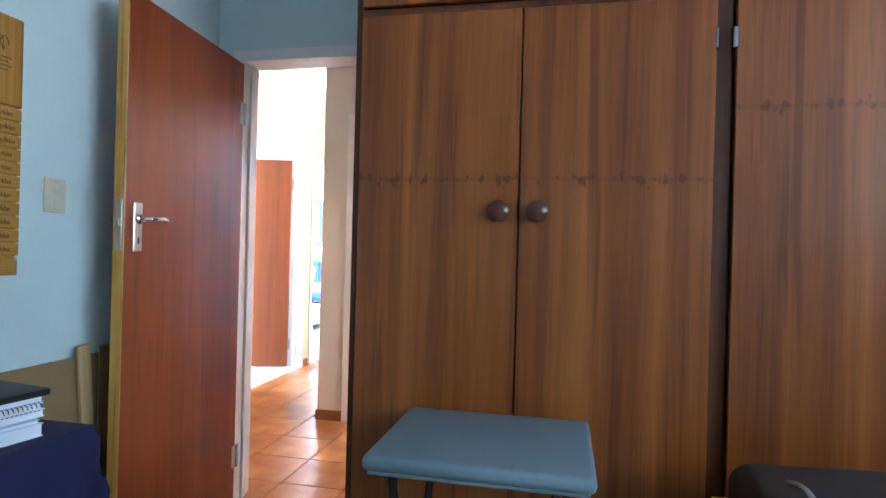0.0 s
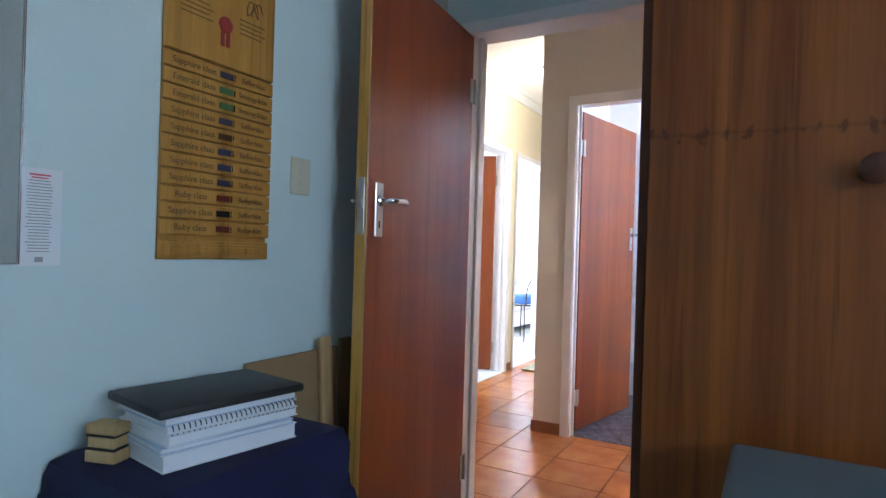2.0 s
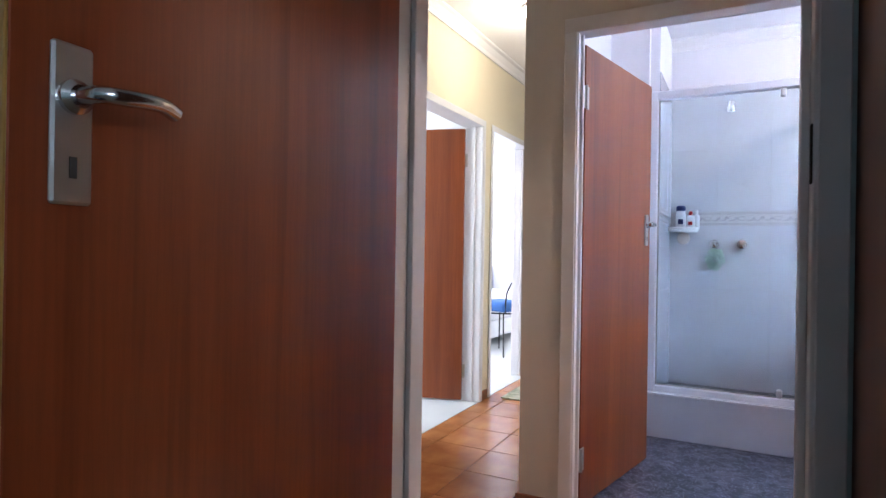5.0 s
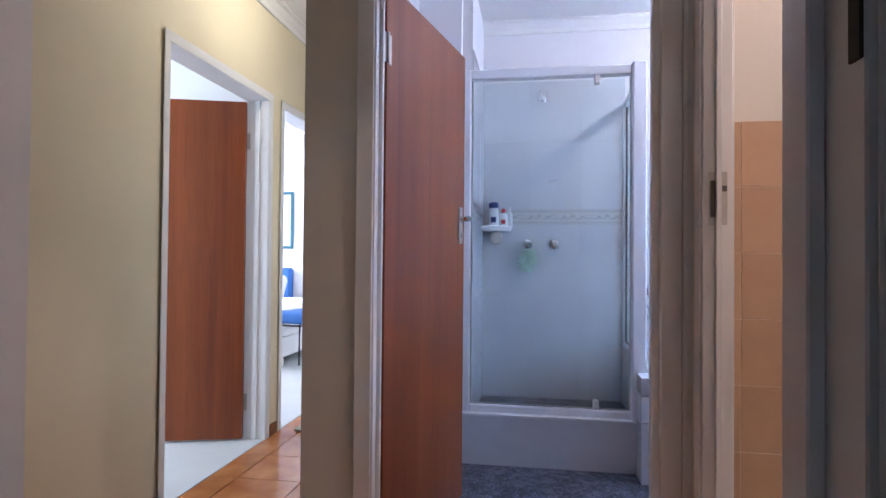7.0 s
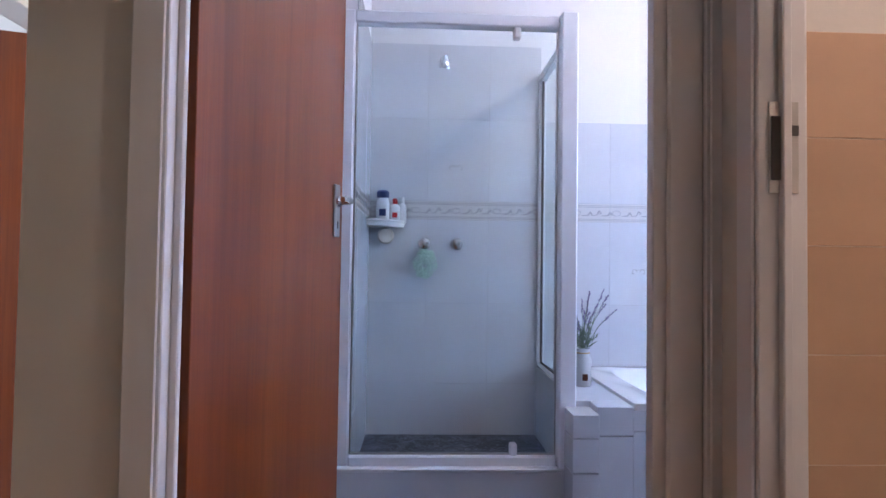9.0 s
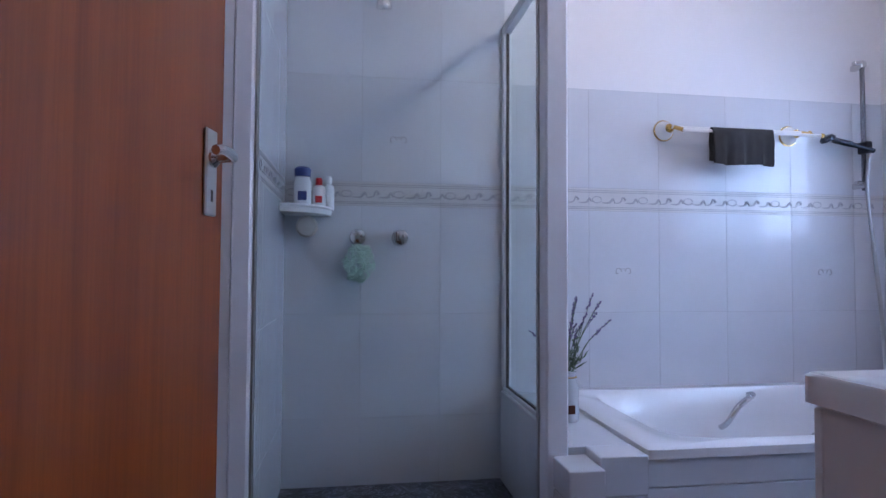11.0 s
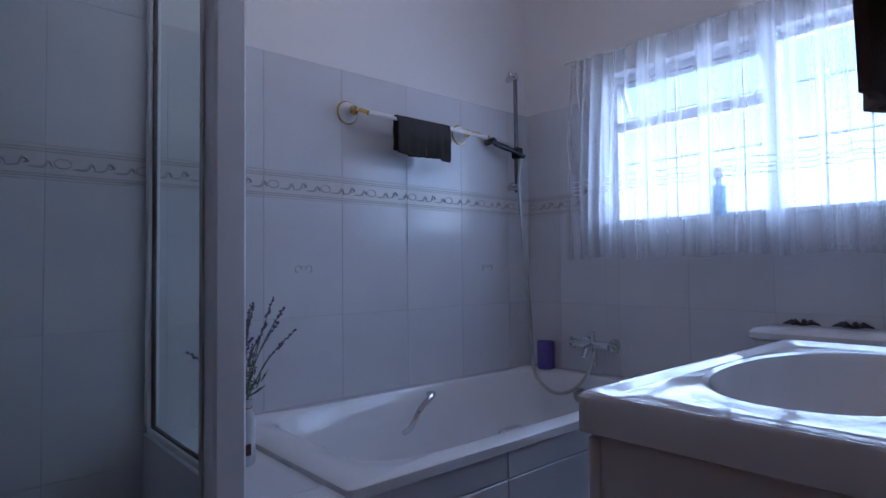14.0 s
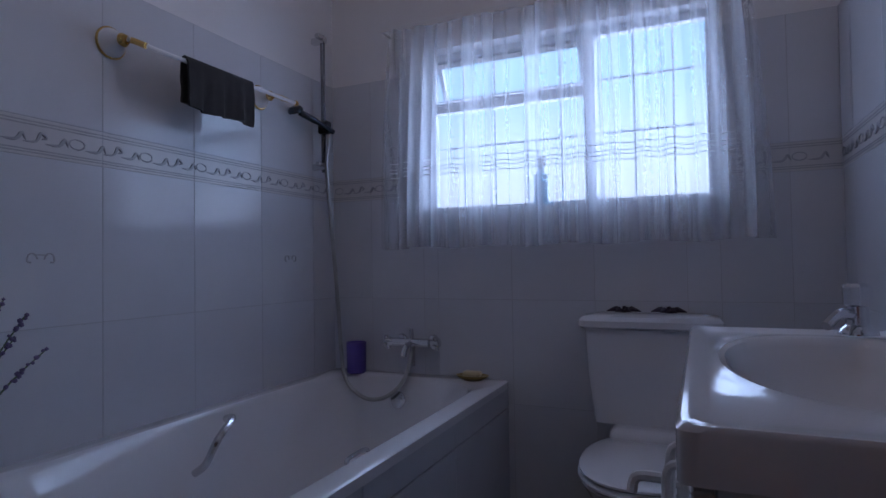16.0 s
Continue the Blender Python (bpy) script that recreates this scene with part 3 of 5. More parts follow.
def door_leaf(name, loc, rz, width, mat, edge, label, face=1, handle_z=1.32, hinges=True, height=2.03):
    """Hinge edge at the origin, leaf along +x, thickness along y from 0 to -face*0.04."""
    e = thing(name, loc, label, "door", kind="structure", rz=rz)
    ya, yb = sorted((0, -face * 0.04))
    box("leaf", mat, 0.004, width - 0.004, ya, yb, 0.012, height, 0.0015, e)
    box("edge", edge, width - 0.004, width, ya + 0.0005, yb - 0.0005, 0.012, height, 0.001, e)
    lever_set(e, width - 0.062, handle_z, yb, 1, -1)
    lever_set(e, width - 0.062, handle_z, ya, -1, -1)
    boxes("lock_plate", STEEL, [(width, width + 0.0015, ya + 0.008, yb - 0.008, handle_z - 0.15, handle_z + 0.02), (width + 0.0015, width + 0.011, -face * 0.028, -face * 0.012, handle_z - 0.07, handle_z - 0.045) if face < 0 else (width + 0.0015, width + 0.011, -0.028, -0.012, handle_z - 0.07, handle_z - 0.045)], 0.001, e)
    if hinges:
        for hz in (0.22, 1.80):
            yk = 0.0035 if face > 0 else -0.0035
            bm = bmesh.new()
            y0, y1 = sorted((yk * 0.2, yk))
            add_box(bm, -0.03, 0.035, y0, y1, hz - 0.05, hz + 0.05, 0.001)
            add_lathe(bm, [(0.006, -0.05), (0.006, 0.05)], 10, Matrix.Translation((0.0, yk * 2, hz)))
            put("hinge", bm, STEEL, e)
    return e


door_frame("door_frame_bedroom", (-1.755, 2.10, 0), 0, 0.778, 0.12)
door_frame("door_frame_bathroom", (-1.692, DY0, 0), 0, 0.917, 0.065, lip=0.06, wide=0.085)
door_frame("door_frame_side_room", (CX, D1A, 0), 90, D1B - D1A, 0.12, lip=0.048)
door_frame("door_frame_living_room", (CX, D2A, 0), 90, D2B - D2A, 0.12, lip=0.048)
door_frame("door_frame_toilet_room", (-0.69, 2.50, 0), 90, 0.787, 0.06, lip=0.05)
door_leaf("door_bedroom", (-1.752, 2.095, 0), -85.5, 0.80, DOORWOOD, EDGEWOOD, "open red-brown veneered bedroom door with steel lever handle", face=1)
door_leaf("door_bathroom", (-1.690, DY1 + 0.018, 0), 78, 0.812, DOORWOOD2, DOORWOOD, "open orange-brown veneered bathroom door with chrome lever", face=-1)
door_leaf("door_side_room", (CX - 0.125, D1B - 0.005, 0), 197, 0.83, DOORWOOD2, DOORWOOD, "open brown veneered door of the side room", face=-1)
# no cut-out: a thin dark slab on the jamb stands for the shaded recess
structure(boxes("strike_plate", HOLESHADE_SEAL, [(-0.9805, -0.9775, 2.093, 2.108, 1.24, 1.335)], 0.0005), "dark slab on the bedroom door frame for the shaded strike recess", "strike plate")
structure(boxes("strike_plate", STEEL, [(-0.743, -0.697, 3.2825, 3.2865, 1.195, 1.335)], 0.001), "painted strike plate in the toilet room frame", "strike plate")
# dark slabs laid on the plate, their colour the shade in the latch hole
structure(boxes("latch_hole_shade", HOLESHADE_SEAL, [(-0.740, -0.722, 3.2795, 3.2825, 1.215, 1.312), (-0.722, -0.699, 3.2795, 3.2825, 1.283, 1.298)]), "dark slabs on the toilet room frame for the shaded latch recess", "strike plate")
structure(boxes("strike_plate", STEEL, [(CX - 0.06, CX - 0.03, D2B - 0.0035, D2B - 0.0005, 1.14, 1.32)], 0.001), "strike plate in the living room frame", "strike plate")

# bathroom window
win = thing("window_bathroom", (WX + 0.10, 4.46, WZ0), "white steel window with burglar bars and an open top light", "window", kind="structure")
wy0, wy1, wh = WY0 - 4.46, WY1 - 4.46, WZ1 - WZ0
MY, TZ = 4.335 - 4.46, 1.72 - WZ0
boxes("frame", ALU_WHITE, [(-0.02, 0.02, wy0, wy0 + 0.03, 0, wh), (-0.02, 0.02, wy1 - 0.03, wy1, 0, wh), (-0.02, 0.02, wy0 + 0.03, wy1 - 0.03, 0, 0.03), (-0.02, 0.02, wy0 + 0.03, wy1 - 0.03, wh - 0.03, wh), (-0.02, 0.02, MY - 0.022, MY + 0.022, 0.03, wh - 0.03), (-0.02, 0.02, MY + 0.022, wy1 - 0.03, TZ - 0.022, TZ + 0.022)], 0.002, win)
for (a0, a1, b0, b1) in ((wy0 + 0.03, MY - 0.022, 0.03, wh - 0.03), (MY + 0.022, wy1 - 0.03, 0.03, TZ - 0.022)):
    pane = box("pane", PANE, -0.002, 0.002, a0, a1, b0, b1, 0, win)
    pane.visible_shadow = False
sash = boxes("sash", ALU_WHITE, [(-0.012, 0.012, MY + 0.026, MY + 0.046, -0.19, 0), (-0.012, 0.012, wy1 - 0.054, wy1 - 0.034, -0.19, 0), (-0.012, 0.012, MY + 0.046, wy1 - 0.054, -0.02, 0), (-0.012, 0.012, MY + 0.046, wy1 - 0.054, -0.19, -0.17)], 0.001, win, (0.0, 0, wh - 0.035))
sash.rotation_euler = (0, radians(-28), 0)
bars = bmesh.new()
for k in range(1, 8):
    yb_ = wy0 + (wy1 - wy0) * k / 8
    add_box(bars, 0.034, 0.042, yb_ - 0.004, yb_ + 0.004, 0.0, wh)
for zb in (0.30, 0.52):
    add_box(bars, 0.043, 0.050, wy0, wy1, zb - 0.005, zb + 0.005)
put("burglar_bars", bars, ALU_WHITE, win)
box("sill", WTILE, -0.10, -0.022, wy0, wy1, 0.0, 0.012, 0.002, win)

structure(box("backdrop", DAYGLOW, 6.0, 6.05, -6, 15, -0.3, 8), "bright hazy sky outside the bathroom window", "sky")

# bedroom window, out of view behind the walk
bwin = thing("window_bedroom", (2.65, -0.75, 1.5), "white framed bedroom window", "window", kind="structure", rz=90)
boxes("frame", GLOSS_WHITE, [(-0.95, -0.90, -0.03, 0.03, 0, 0.7), (0.90, 0.95, -0.03, 0.03, 0, 0.7), (-0.90, 0.90, -0.03, 0.03, 0, 0.05), (-0.90, 0.90, -0.03, 0.03, 0.65, 0.7), (-0.025, 0.025, -0.03, 0.03, 0.05, 0.65)], 0.002, bwin)
for a0, a1 in ((-0.90, -0.025), (0.025, 0.90)):
    pane = box("pane", PANE, a0, a1, -0.002, 0.002, 0.05, 0.65, 0, bwin)
    pane.visible_shadow = False

# ---- bedroom things ----
# built-in wardrobe
ward = thing("wardrobe", (-0.92, 1.34, 0), "built-in teak-veneered wardrobe with round dark knobs", "wardrobe")
WW = 3.3
boxes("carcass", TEAK_PLAIN, [(0, 0.022, 0.0, 0.755, 0, 2.6), (0.022, WW, 0.03, 0.755, 0.0, 2.6), (1.025, 1.068, 0.006, 0.03, 0.0, 2.6), (0.022, WW, -0.004, 0.03, 1.899, 1.92)], 0.001, ward)
for x0, x1, sz, tz in ((0.024, 0.504, 1.406, 1.895), (0.508, 1.022, 1.406, 1.895), (1.072, 1.66, 1.598, 2.56), (1.664, 2.2, 1.598, 2.56)):
    d = box("door", TEAK, x0, x1, -0.018, 0.003, 0.06 - sz, tz - sz, 0.002, ward, loc=(0, 0, sz))
    k = x1 - 0.052 if x0 < 0.1 or x0 in (1.072,) else x0 + 0.052
    if x1 < 1.05:
        kn = lathe("knob", KNOBWOOD, [(0.016, 0), (0.014, 0.012), (0.024, 0.018), (0.031, 0.026), (0.031, 0.034), (0.022, 0.042), (0.006, 0.046)], d, (k, -0.018, 1.313 - sz), (90, 0, 0), 24)
for x0, x1 in ((0.024, 0.504), (0.508, 1.022)):
    box("upper_door", TEAK, x0, x1, -0.018, 0.003, 1.925 - 2.9, 2.56 - 2.9, 0.002, ward, loc=(0, 0, 2.9))
for hz in (1.783, 0.35):
    for hx0, hx1 in ((1.018, 1.028), (1.062, 1.076)):
        box("hinge", DARKCHROME, hx0, hx1, -0.022, 0.002, hz - 0.03, hz + 0.03, 0.003, ward)

# folding table
stl = thing("folding_table", (-0.455, 1.066, 0), "small folding table with blue-grey moulded plastic top", "table")
bm = bmesh.new()
add_box(bm, -0.25, 0.25, -0.205, 0.215, 0.713, 0.748, 0.014, 3)
put("top", bm, GREYPLAST, stl, smooth=True)
for ry0, ry1 in ((-0.196, -0.18), (0.19, 0.206)):
    box("rim", GREYPLAST, -0.238, 0.238, ry0, ry1, 0.704, 0.714, 0.003, stl)
for s_ in (-1, 1):
    tube("leg", DARKMETAL, smooth_path([(s_ * 0.19, -0.15, 0.70), (s_ * 0.19, -0.12, 0.6), (s_ * 0.19, 0.19, 0.012), (s_ * 0.17, 0.2, 0.012)], 6), 0.011, stl)
    tube("leg", DARKMETAL, smooth_path([(s_ * 0.165, 0.16, 0.70), (s_ * 0.165, 0.13, 0.6), (s_ * 0.165, -0.19, 0.012), (s_ * 0.145, -0.2, 0.012)], 6), 0.011, stl)
for y_ in (0.19, -0.19):
    tube("stretcher", DARKMETAL, [(-0.18, y_ * 0.95, 0.06), (0.18, y_ * 0.95, 0.06)], 0.008, stl)

# table under a navy cloth
tb = thing("cloth_covered_table", (-1.695, 0.775, 0), "small table under a draped navy blue cloth", "table")
bm = bmesh.new()
nx, ny = 34, 44
hx, hy, TZ_ = 0.15, 0.215, 0.702
grid = {}
for i in range(nx + 1):
    for j in range(ny + 1):
        u = (i / nx * 2 - 1) * (hx + 0.52)
        v = (j / ny * 2 - 1) * (hy + 0.52)
        ox, oy = max(abs(u) - hx, 0), max(abs(v) - hy, 0)
        drop = max(ox, oy)
        fold = 0.014 * math.sin(9 * (u + v) * 2.1) * min(drop * 3, 1) + 0.010 * math.sin(23 * u - 17 * v) * min(drop * 2, 1)
        flare = 0.012 + 0.05 * drop + fold
        px = max(-hx, min(hx, u)) + (math.copysign(min(0.02, ox) + flare * (ox / (drop + 1e-6)), u) if ox > 0 else 0)
        py = max(-hy, min(hy, v)) + (math.copysign(min(0.02, oy) + flare * (oy / (drop + 1e-6)), v) if oy > 0 else 0)
        px = max(px, -0.187)
        pz = TZ_ - max(drop - 0.012, 0) * 0.98 + (0.0015 * math.sin(15 * u) * math.sin(13 * v) if drop == 0 else 0)
        grid[i, j] = bm.verts.new((px, py, pz))
for i in range(nx):
    for j in range(ny):
        bm.faces.new((grid[i, j], grid[i + 1, j], grid[i + 1, j + 1], grid[i, j + 1]))
put("tablecloth", bm, NAVY, tb, smooth=True)
boxes("frame", RAWWOOD, [(-hx, hx, -hy, hy, TZ_ - 0.026, TZ_ - 0.004)] + [(sx * (hx - 0.04), sx * (hx - 0.04) + 0.035, sy * (hy - 0.04), sy * (hy - 0.04) + 0.035, 0, TZ_ - 0.026) for sx in (-1, 0.85) for sy in (-1, 0.85)], 0, tb)


def book(name, loc, w, d, h, rz, cover, label, cat="book", spiral=False):
    """Covers above and below a block of leaves."""
    e = thing(name, loc, label, cat, group="stack of papers and books", rz=rz)
    box("leaves", PAPER, -w / 2 + 0.003, w / 2 - 0.003, -d / 2 + 0.003, d / 2 - 0.003, 0.002, h - 0.002, 0.001, e)
    for nm, z0, z1 in (("back_cover", 0, 0.0022), ("front_cover", h - 0.0022, h)):
        box(nm, cover, -w / 2, w / 2, -d / 2, d / 2, z0, z1, 0.0008, e)
    if spiral:
        bm = bmesh.new()
        for k in range(26):
            y = -d / 2 + 0.01 + (d - 0.02) * k / 25
            pts = [(w / 2 - 0.004 + (h / 2 + 0.002) * math.cos(a), y, h / 2 + (h / 2 + 0.002) * math.sin(a)) for a in [2 * math.pi * q / 8 for q in range(8)]]
            add_tube(bm, pts, 0.0012, 4)
        put("spiral_binding", bm, DARKMETAL, e)
    return e


zz_ = TZ_ + 0.002
bx_, by_ = -1.678, 0.757
for k, (h_, w_, d_, dx, dy, rz_, cov, lab, sp) in enumerate((
        (0.033, 0.20, 0.30, 0.0, 0.0, -9, PAPER, "thick white bound report in the paper stack", False),
        (0.012, 0.192, 0.29, 0.004, -0.006, -11, PAPERBLUE, "pale blue folder in the paper stack", False),
        (0.020, 0.20, 0.30, -0.002, 0.005, -7, PAPER, "white bound report in the paper stack", False),
        (0.017, 0.192, 0.29, 0.003, 0.004, -10, PAPER, "white spiral-bound notebook in the paper stack", True),
        (0.016, 0.20, 0.30, -0.004, 0.002, -8, PAPERBLUE, "pale blue and white report in the paper stack", False))):
    book("document", (bx_ + dx, by_ + dy, zz_), w_, d_, h_, rz_, cov, lab, "document", sp)
    zz_ += h_ + 0.0008
bm = bmesh.new()
add_box(bm, -0.112, 0.112, -0.168, 0.156, 0, 0.018, 0.005, 2)
folder = tagged(put("folder", bm, BLACK, None, (bx_ - 0.002, by_ + 0.005, zz_), True, (0, 0, -9)), "closed black leatherette folder on the paper stack", "folder")

tb2 = thing("wooden_desk_box", (-1.755, 0.582, TZ_ + 0.002), "small pale wooden box with dark bands on the cloth", "box", rz=18)
boxes("body", RAWWOOD, [(-0.034, 0.034, -0.022, 0.022, 0, 0.024), (-0.03, 0.03, -0.02, 0.02, 0.028, 0.05), (-0.034, 0.034, -0.022, 0.022, 0.054, 0.074)], 0.003, tb2)
boxes("band", DARKMETAL, [(-0.031, 0.031, -0.02, 0.02, 0.024, 0.028), (-0.031, 0.031, -0.02, 0.02, 0.05, 0.054)], 0, tb2)

# boards leaning behind the door
lb = thing("leaning_boards", (-1.86, 1.25, 0), "brown fibreboard sheet and pine batten leaning on the wall", "boards")
box("sheet", CARD, -0.008, 0.004, -0.24, 0.14, 0.0, 0.81, 0.001, lb)
bt = box("batten", RAWWOOD, 0.008, 0.024, 0.105, 0.155, 0, 0.842, 0.002, lb)
bt.rotation_euler = (radians(5), 0, 0)
box("sheet", CARD, -0.006, 0.006, 0.152, 0.28, 0.0, 0.832, 0.001, lb)

# plaque on the side wall
pq = thing("award_plaque", (BX, 0.925, 1.09), "honey-coloured wooden award plaque with engraved slats", "plaque")
PWH = 0.168
box("backing", BOARDWOOD, 0, 0.006, -PWH + 0.004, PWH - 0.004, 0, 0.70, 0, pq)
box("header", BOARDWOOD, 0.006, 0.018, -PWH, PWH, 0.495, 0.755, 0.003, pq)
box("name_bar", KNOBWOOD, 0.018, 0.0195, -0.045, 0.045, 0.705, 0.732, 0.001, pq)
MROW = Matrix(((0, 0, 1, 0), (1, 0, 0, 0), (0, 1, 0, 0), (0, 0, 0, 1)))
bm = bmesh.new()
for sx, ln in ((-0.09, 5), (0.09, 6)):
    pts = [(0.0185, sx + 0.03 * math.cos(a * 0.9) * (1 - a / 14), 0.67 + 0.022 * math.sin(a * 1.7)) for a in range(ln + 6)]
    add_tube(bm, smooth_path(pts, 4), 0.0014, 5)
for k in range(4):
    add_box(bm, 0.018, 0.0186, -0.13, -0.05 + 0.012 * (k % 2), 0.63 - k * 0.012, 0.6325 - k * 0.012)
    add_box(bm, 0.018, 0.0186, 0.045, 0.13 - 0.012 * (k % 2), 0.63 - k * 0.012, 0.6325 - k * 0.012)
tagged(put("engraving", bm, INK, pq), kind="stuff")
bm = bmesh.new()
add_lathe(bm, [(0.021, 0), (0.021, 0.002), (0.016, 0.003)], 18, Matrix.Translation((0.018, 0, 0.60)) @ Matrix.Rotation(radians(90), 4, "Y"))
add_box(bm, 0.018, 0.0195, -0.014, -0.003, 0.545, 0.59)
add_box(bm, 0.018, 0.0195, 0.003, 0.014, 0.545, 0.59)
put("rosette", bm, material("dull_red_ribbon", 0.6, 0, (0.25, 0.02, 0.02)), pq)
ROWS_ = (("Sapphire class", "Saffierklas", NAVYPLATE), ("Emerald class", "Smaragdklas", GREENPLATE), ("Emerald class", "Smaragdklas", GREENPLATE), ("Sapphire class", "Saffierklas", NAVYPLATE), ("Sapphire class", "Saffierklas", KNOBWOOD), ("Sapphire class", "Saffierklas", NAVYPLATE), ("Sapphire class", "Saffierklas", NAVYPLATE), ("Sapphire class", "Saffierklas", NAVYPLATE), ("Ruby class", "Robynklas", MAROON), ("Sapphire class", "Saffierklas", DARKMETAL), ("Ruby class", "Robynklas", MAROON))
for k, (en, af, pm) in enumerate(ROWS_):
    zc = 0.472 - k * 0.0395
    sl = box("slat", BOARDWOOD, 0.006, 0.017, -PWH, PWH, -0.0178, 0.0178, 0.002, pq, loc=(0, 0, zc))
    box("badge", pm, 0.017, 0.0185, -0.012, 0.03, -0.008, 0.008, 0.001, sl)
    box("badge_tip", BRASS, 0.017, 0.0185, 0.031, 0.037, -0.008, 0.008, 0.001, sl)
    text_mesh("lettering", en, 0.022, INK, sl, Matrix.Translation((0.0175, -0.085, 0)) @ MROW)
    text_mesh("lettering", af, 0.020, INK, sl, Matrix.Translation((0.0175, 0.098, 0)) @ MROW)
bm = bmesh.new()
for w_, z0, z1, x1 in ((PWH, 0.0, 0.046, 0.014), (PWH - 0.012, 0.008, 0.038, 0.018), (PWH - 0.03, 0.014, 0.031, 0.020)):
    add_box(bm, 0.006, x1, -w_, w_, z0, z1, 0.002)
put("foot_moulding", bm, BOARDWOOD, pq)

# light switch
sw = thing("light_switch", (BX, 1.225, 1.34), "ivory plastic light switch with two rockers", "light switch")
box("plate", BEIGE_PLASTIC, 0, 0.007, -0.04, 0.04, -0.056, 0.056, 0.003, sw, 2)
for z_ in (0.016, -0.02):
    box("rocker", BEIGE_PLASTIC, 0.007, 0.011, -0.008, 0.008, z_ - 0.011, z_ + 0.011, 0.002, sw)
lathe("screw", STEEL, [(0.003, 0), (0.003, 0.001)], sw, (0.007, 0, 0.044), (0, 90, 0), 8)
lathe("screw", STEEL, [(0.003, 0), (0.003, 0.001)], sw, (0.007, 0, -0.044), (0, 90, 0), 8)

# notice and mirror
nt_ = thing("paper_notice", (BX, 0.515, 1.172), "white printed paper notice pinned to the mint wall", "notice")
box("sheet", PAPER, 0, 0.0015, -0.042, 0.038, -0.095, 0.095, 0, nt_)
bm = bmesh.new()
for k in range(24):
    w_ = 0.026 - 0.008 * random.random()
    add_box(bm, 0.0015, 0.0018, -0.003 - w_, -0.003 + w_, 0.07 - k * 0.006, 0.072 - k * 0.006)
add_box(bm, 0.0015, 0.0018, -0.009, 0.006, -0.088, -0.078)
put("print", bm, GREYINK, nt_)
bm = bmesh.new()
add_box(bm, 0.0015, 0.0019, -0.022, 0.017, 0.081, 0.084)
add_box(bm, 0.0015, 0.0019, -0.018, 0.012, 0.0755, 0.078)
put("heading", bm, RED, nt_)
mi = thing("notice_board", (BX, 0.20, 1.08), "grey felt notice board with thin silver edge", "notice board")
box("felt", GREYBOARD, 0.002, 0.006, -0.28, 0.274, 0.003, 1.0, 0.001, mi)
boxes("edge", CHROME, [(0, 0.007, 0.2745, 0.279, 0, 1.003), (0, 0.007, -0.28, 0.2745, 0, 0.0027)], 0.001, mi)

# dark bag on the floor by the wardrobe
bg = thing("black_bag", (0.36, 1.03, 0), "black cloth bag with zip standing by the wardrobe", "bag")
bm = bmesh.new()
add_box(bm, -0.25, 0.29, -0.16, 0.16, 0, 0.728, 0.05, 4)
for v in bm.verts:
    v.co.x += 0.012 * math.sin(17 * v.co.z + 9 * v.co.y)
    v.co.z += 0.014 * math.sin(11 * v.co.x) if v.co.z > 0.62 else 0
put("body", bm, BLACK, bg, smooth=True)
tube("zip", STEEL, smooth_path([(-0.19, -0.08, 0.75), (-0.17, -0.12, 0.75), (-0.145, -0.165, 0.70), (-0.14, -0.17, 0.66)], 5), 0.006, bg)
ye = tagged(box("yellow_packet", material("yellow_plastic", 0.4, 0, (0.70, 0.45, 0.02)), -0.022, 0.022, -0.04, 0.04, 0, 0.675, 0.01, None, 2, (0.065, 1.0, 0), True), "yellow plastic packet standing beside the black bag", "packet")

# ---- corridor and rooms beyond ----
dl = thing("ceiling_downlight", (-2.28, 4.46, H - 0.03), "small round ceiling light, switched on", "ceiling light")
lathe("rim", GLOSS_WHITE, [(0.055, 0.03), (0.055, 0.015), (0.04, 0.0)], dl)
lathe("bulb", GLOW, [(0.03, 0.0), (0.03, -0.02), (0.02, -0.035), (0.004, -0.04)], dl)
rg = thing("rug", (-2.42, 5.55, 0), "small woven green and cream hall rug", "rug")
box("mat", mottled("woven_mat", (0.20, 0.22, 0.12), (0.55, 0.50, 0.36), 0.95, 26, 200, 0.6, 0.2), -0.27, 0.27, -0.42, 0.42, 0.003, 0.014, 0.003, rg)

bed = thing("bed", (-4.35, 7.75, 0), "white made bed with black and white cushion", "bed")
bm = bmesh.new()
add_box(bm, -0.95, 0.75, -0.75, 0.75, 0.30, 0.60, 0.08, 4)
put("mattress", bm, FABRIC_WHITE, bed, smooth=True)
boxes("base", FABRIC_WHITE, [(-0.9, 0.7, -0.7, 0.7, 0.1, 0.30)] + [(x_, x_ + 0.06, y_, y_ + 0.06, 0, 0.1) for x_ in (-0.9, 0.64) for y_ in (-0.7, 0.64)], 0.01, bed)
bm = bmesh.new()
add_box(bm, -0.2, 0.2, -0.07, 0.07, -0.17, 0.17, 0.06, 4)
cu = put("cushion", bm, FABRIC_WHITE, None, (-4.02, 7.45, 0.77), True, (-18, 12, 20))
tagged(cu, "white cushion with black pattern on the bed", "cushion")
boxes("pattern", DARKMETAL, [(-0.12, -0.02, -0.076, -0.0715, -0.08, 0.0), (0.03, 0.12, -0.076, -0.0715, -0.02, 0.06), (-0.07, 0.02, -0.076, -0.0715, 0.04, 0.1), (0.02, 0.09, -0.076, -0.0715, -0.1, -0.06)], 0.001, cu)

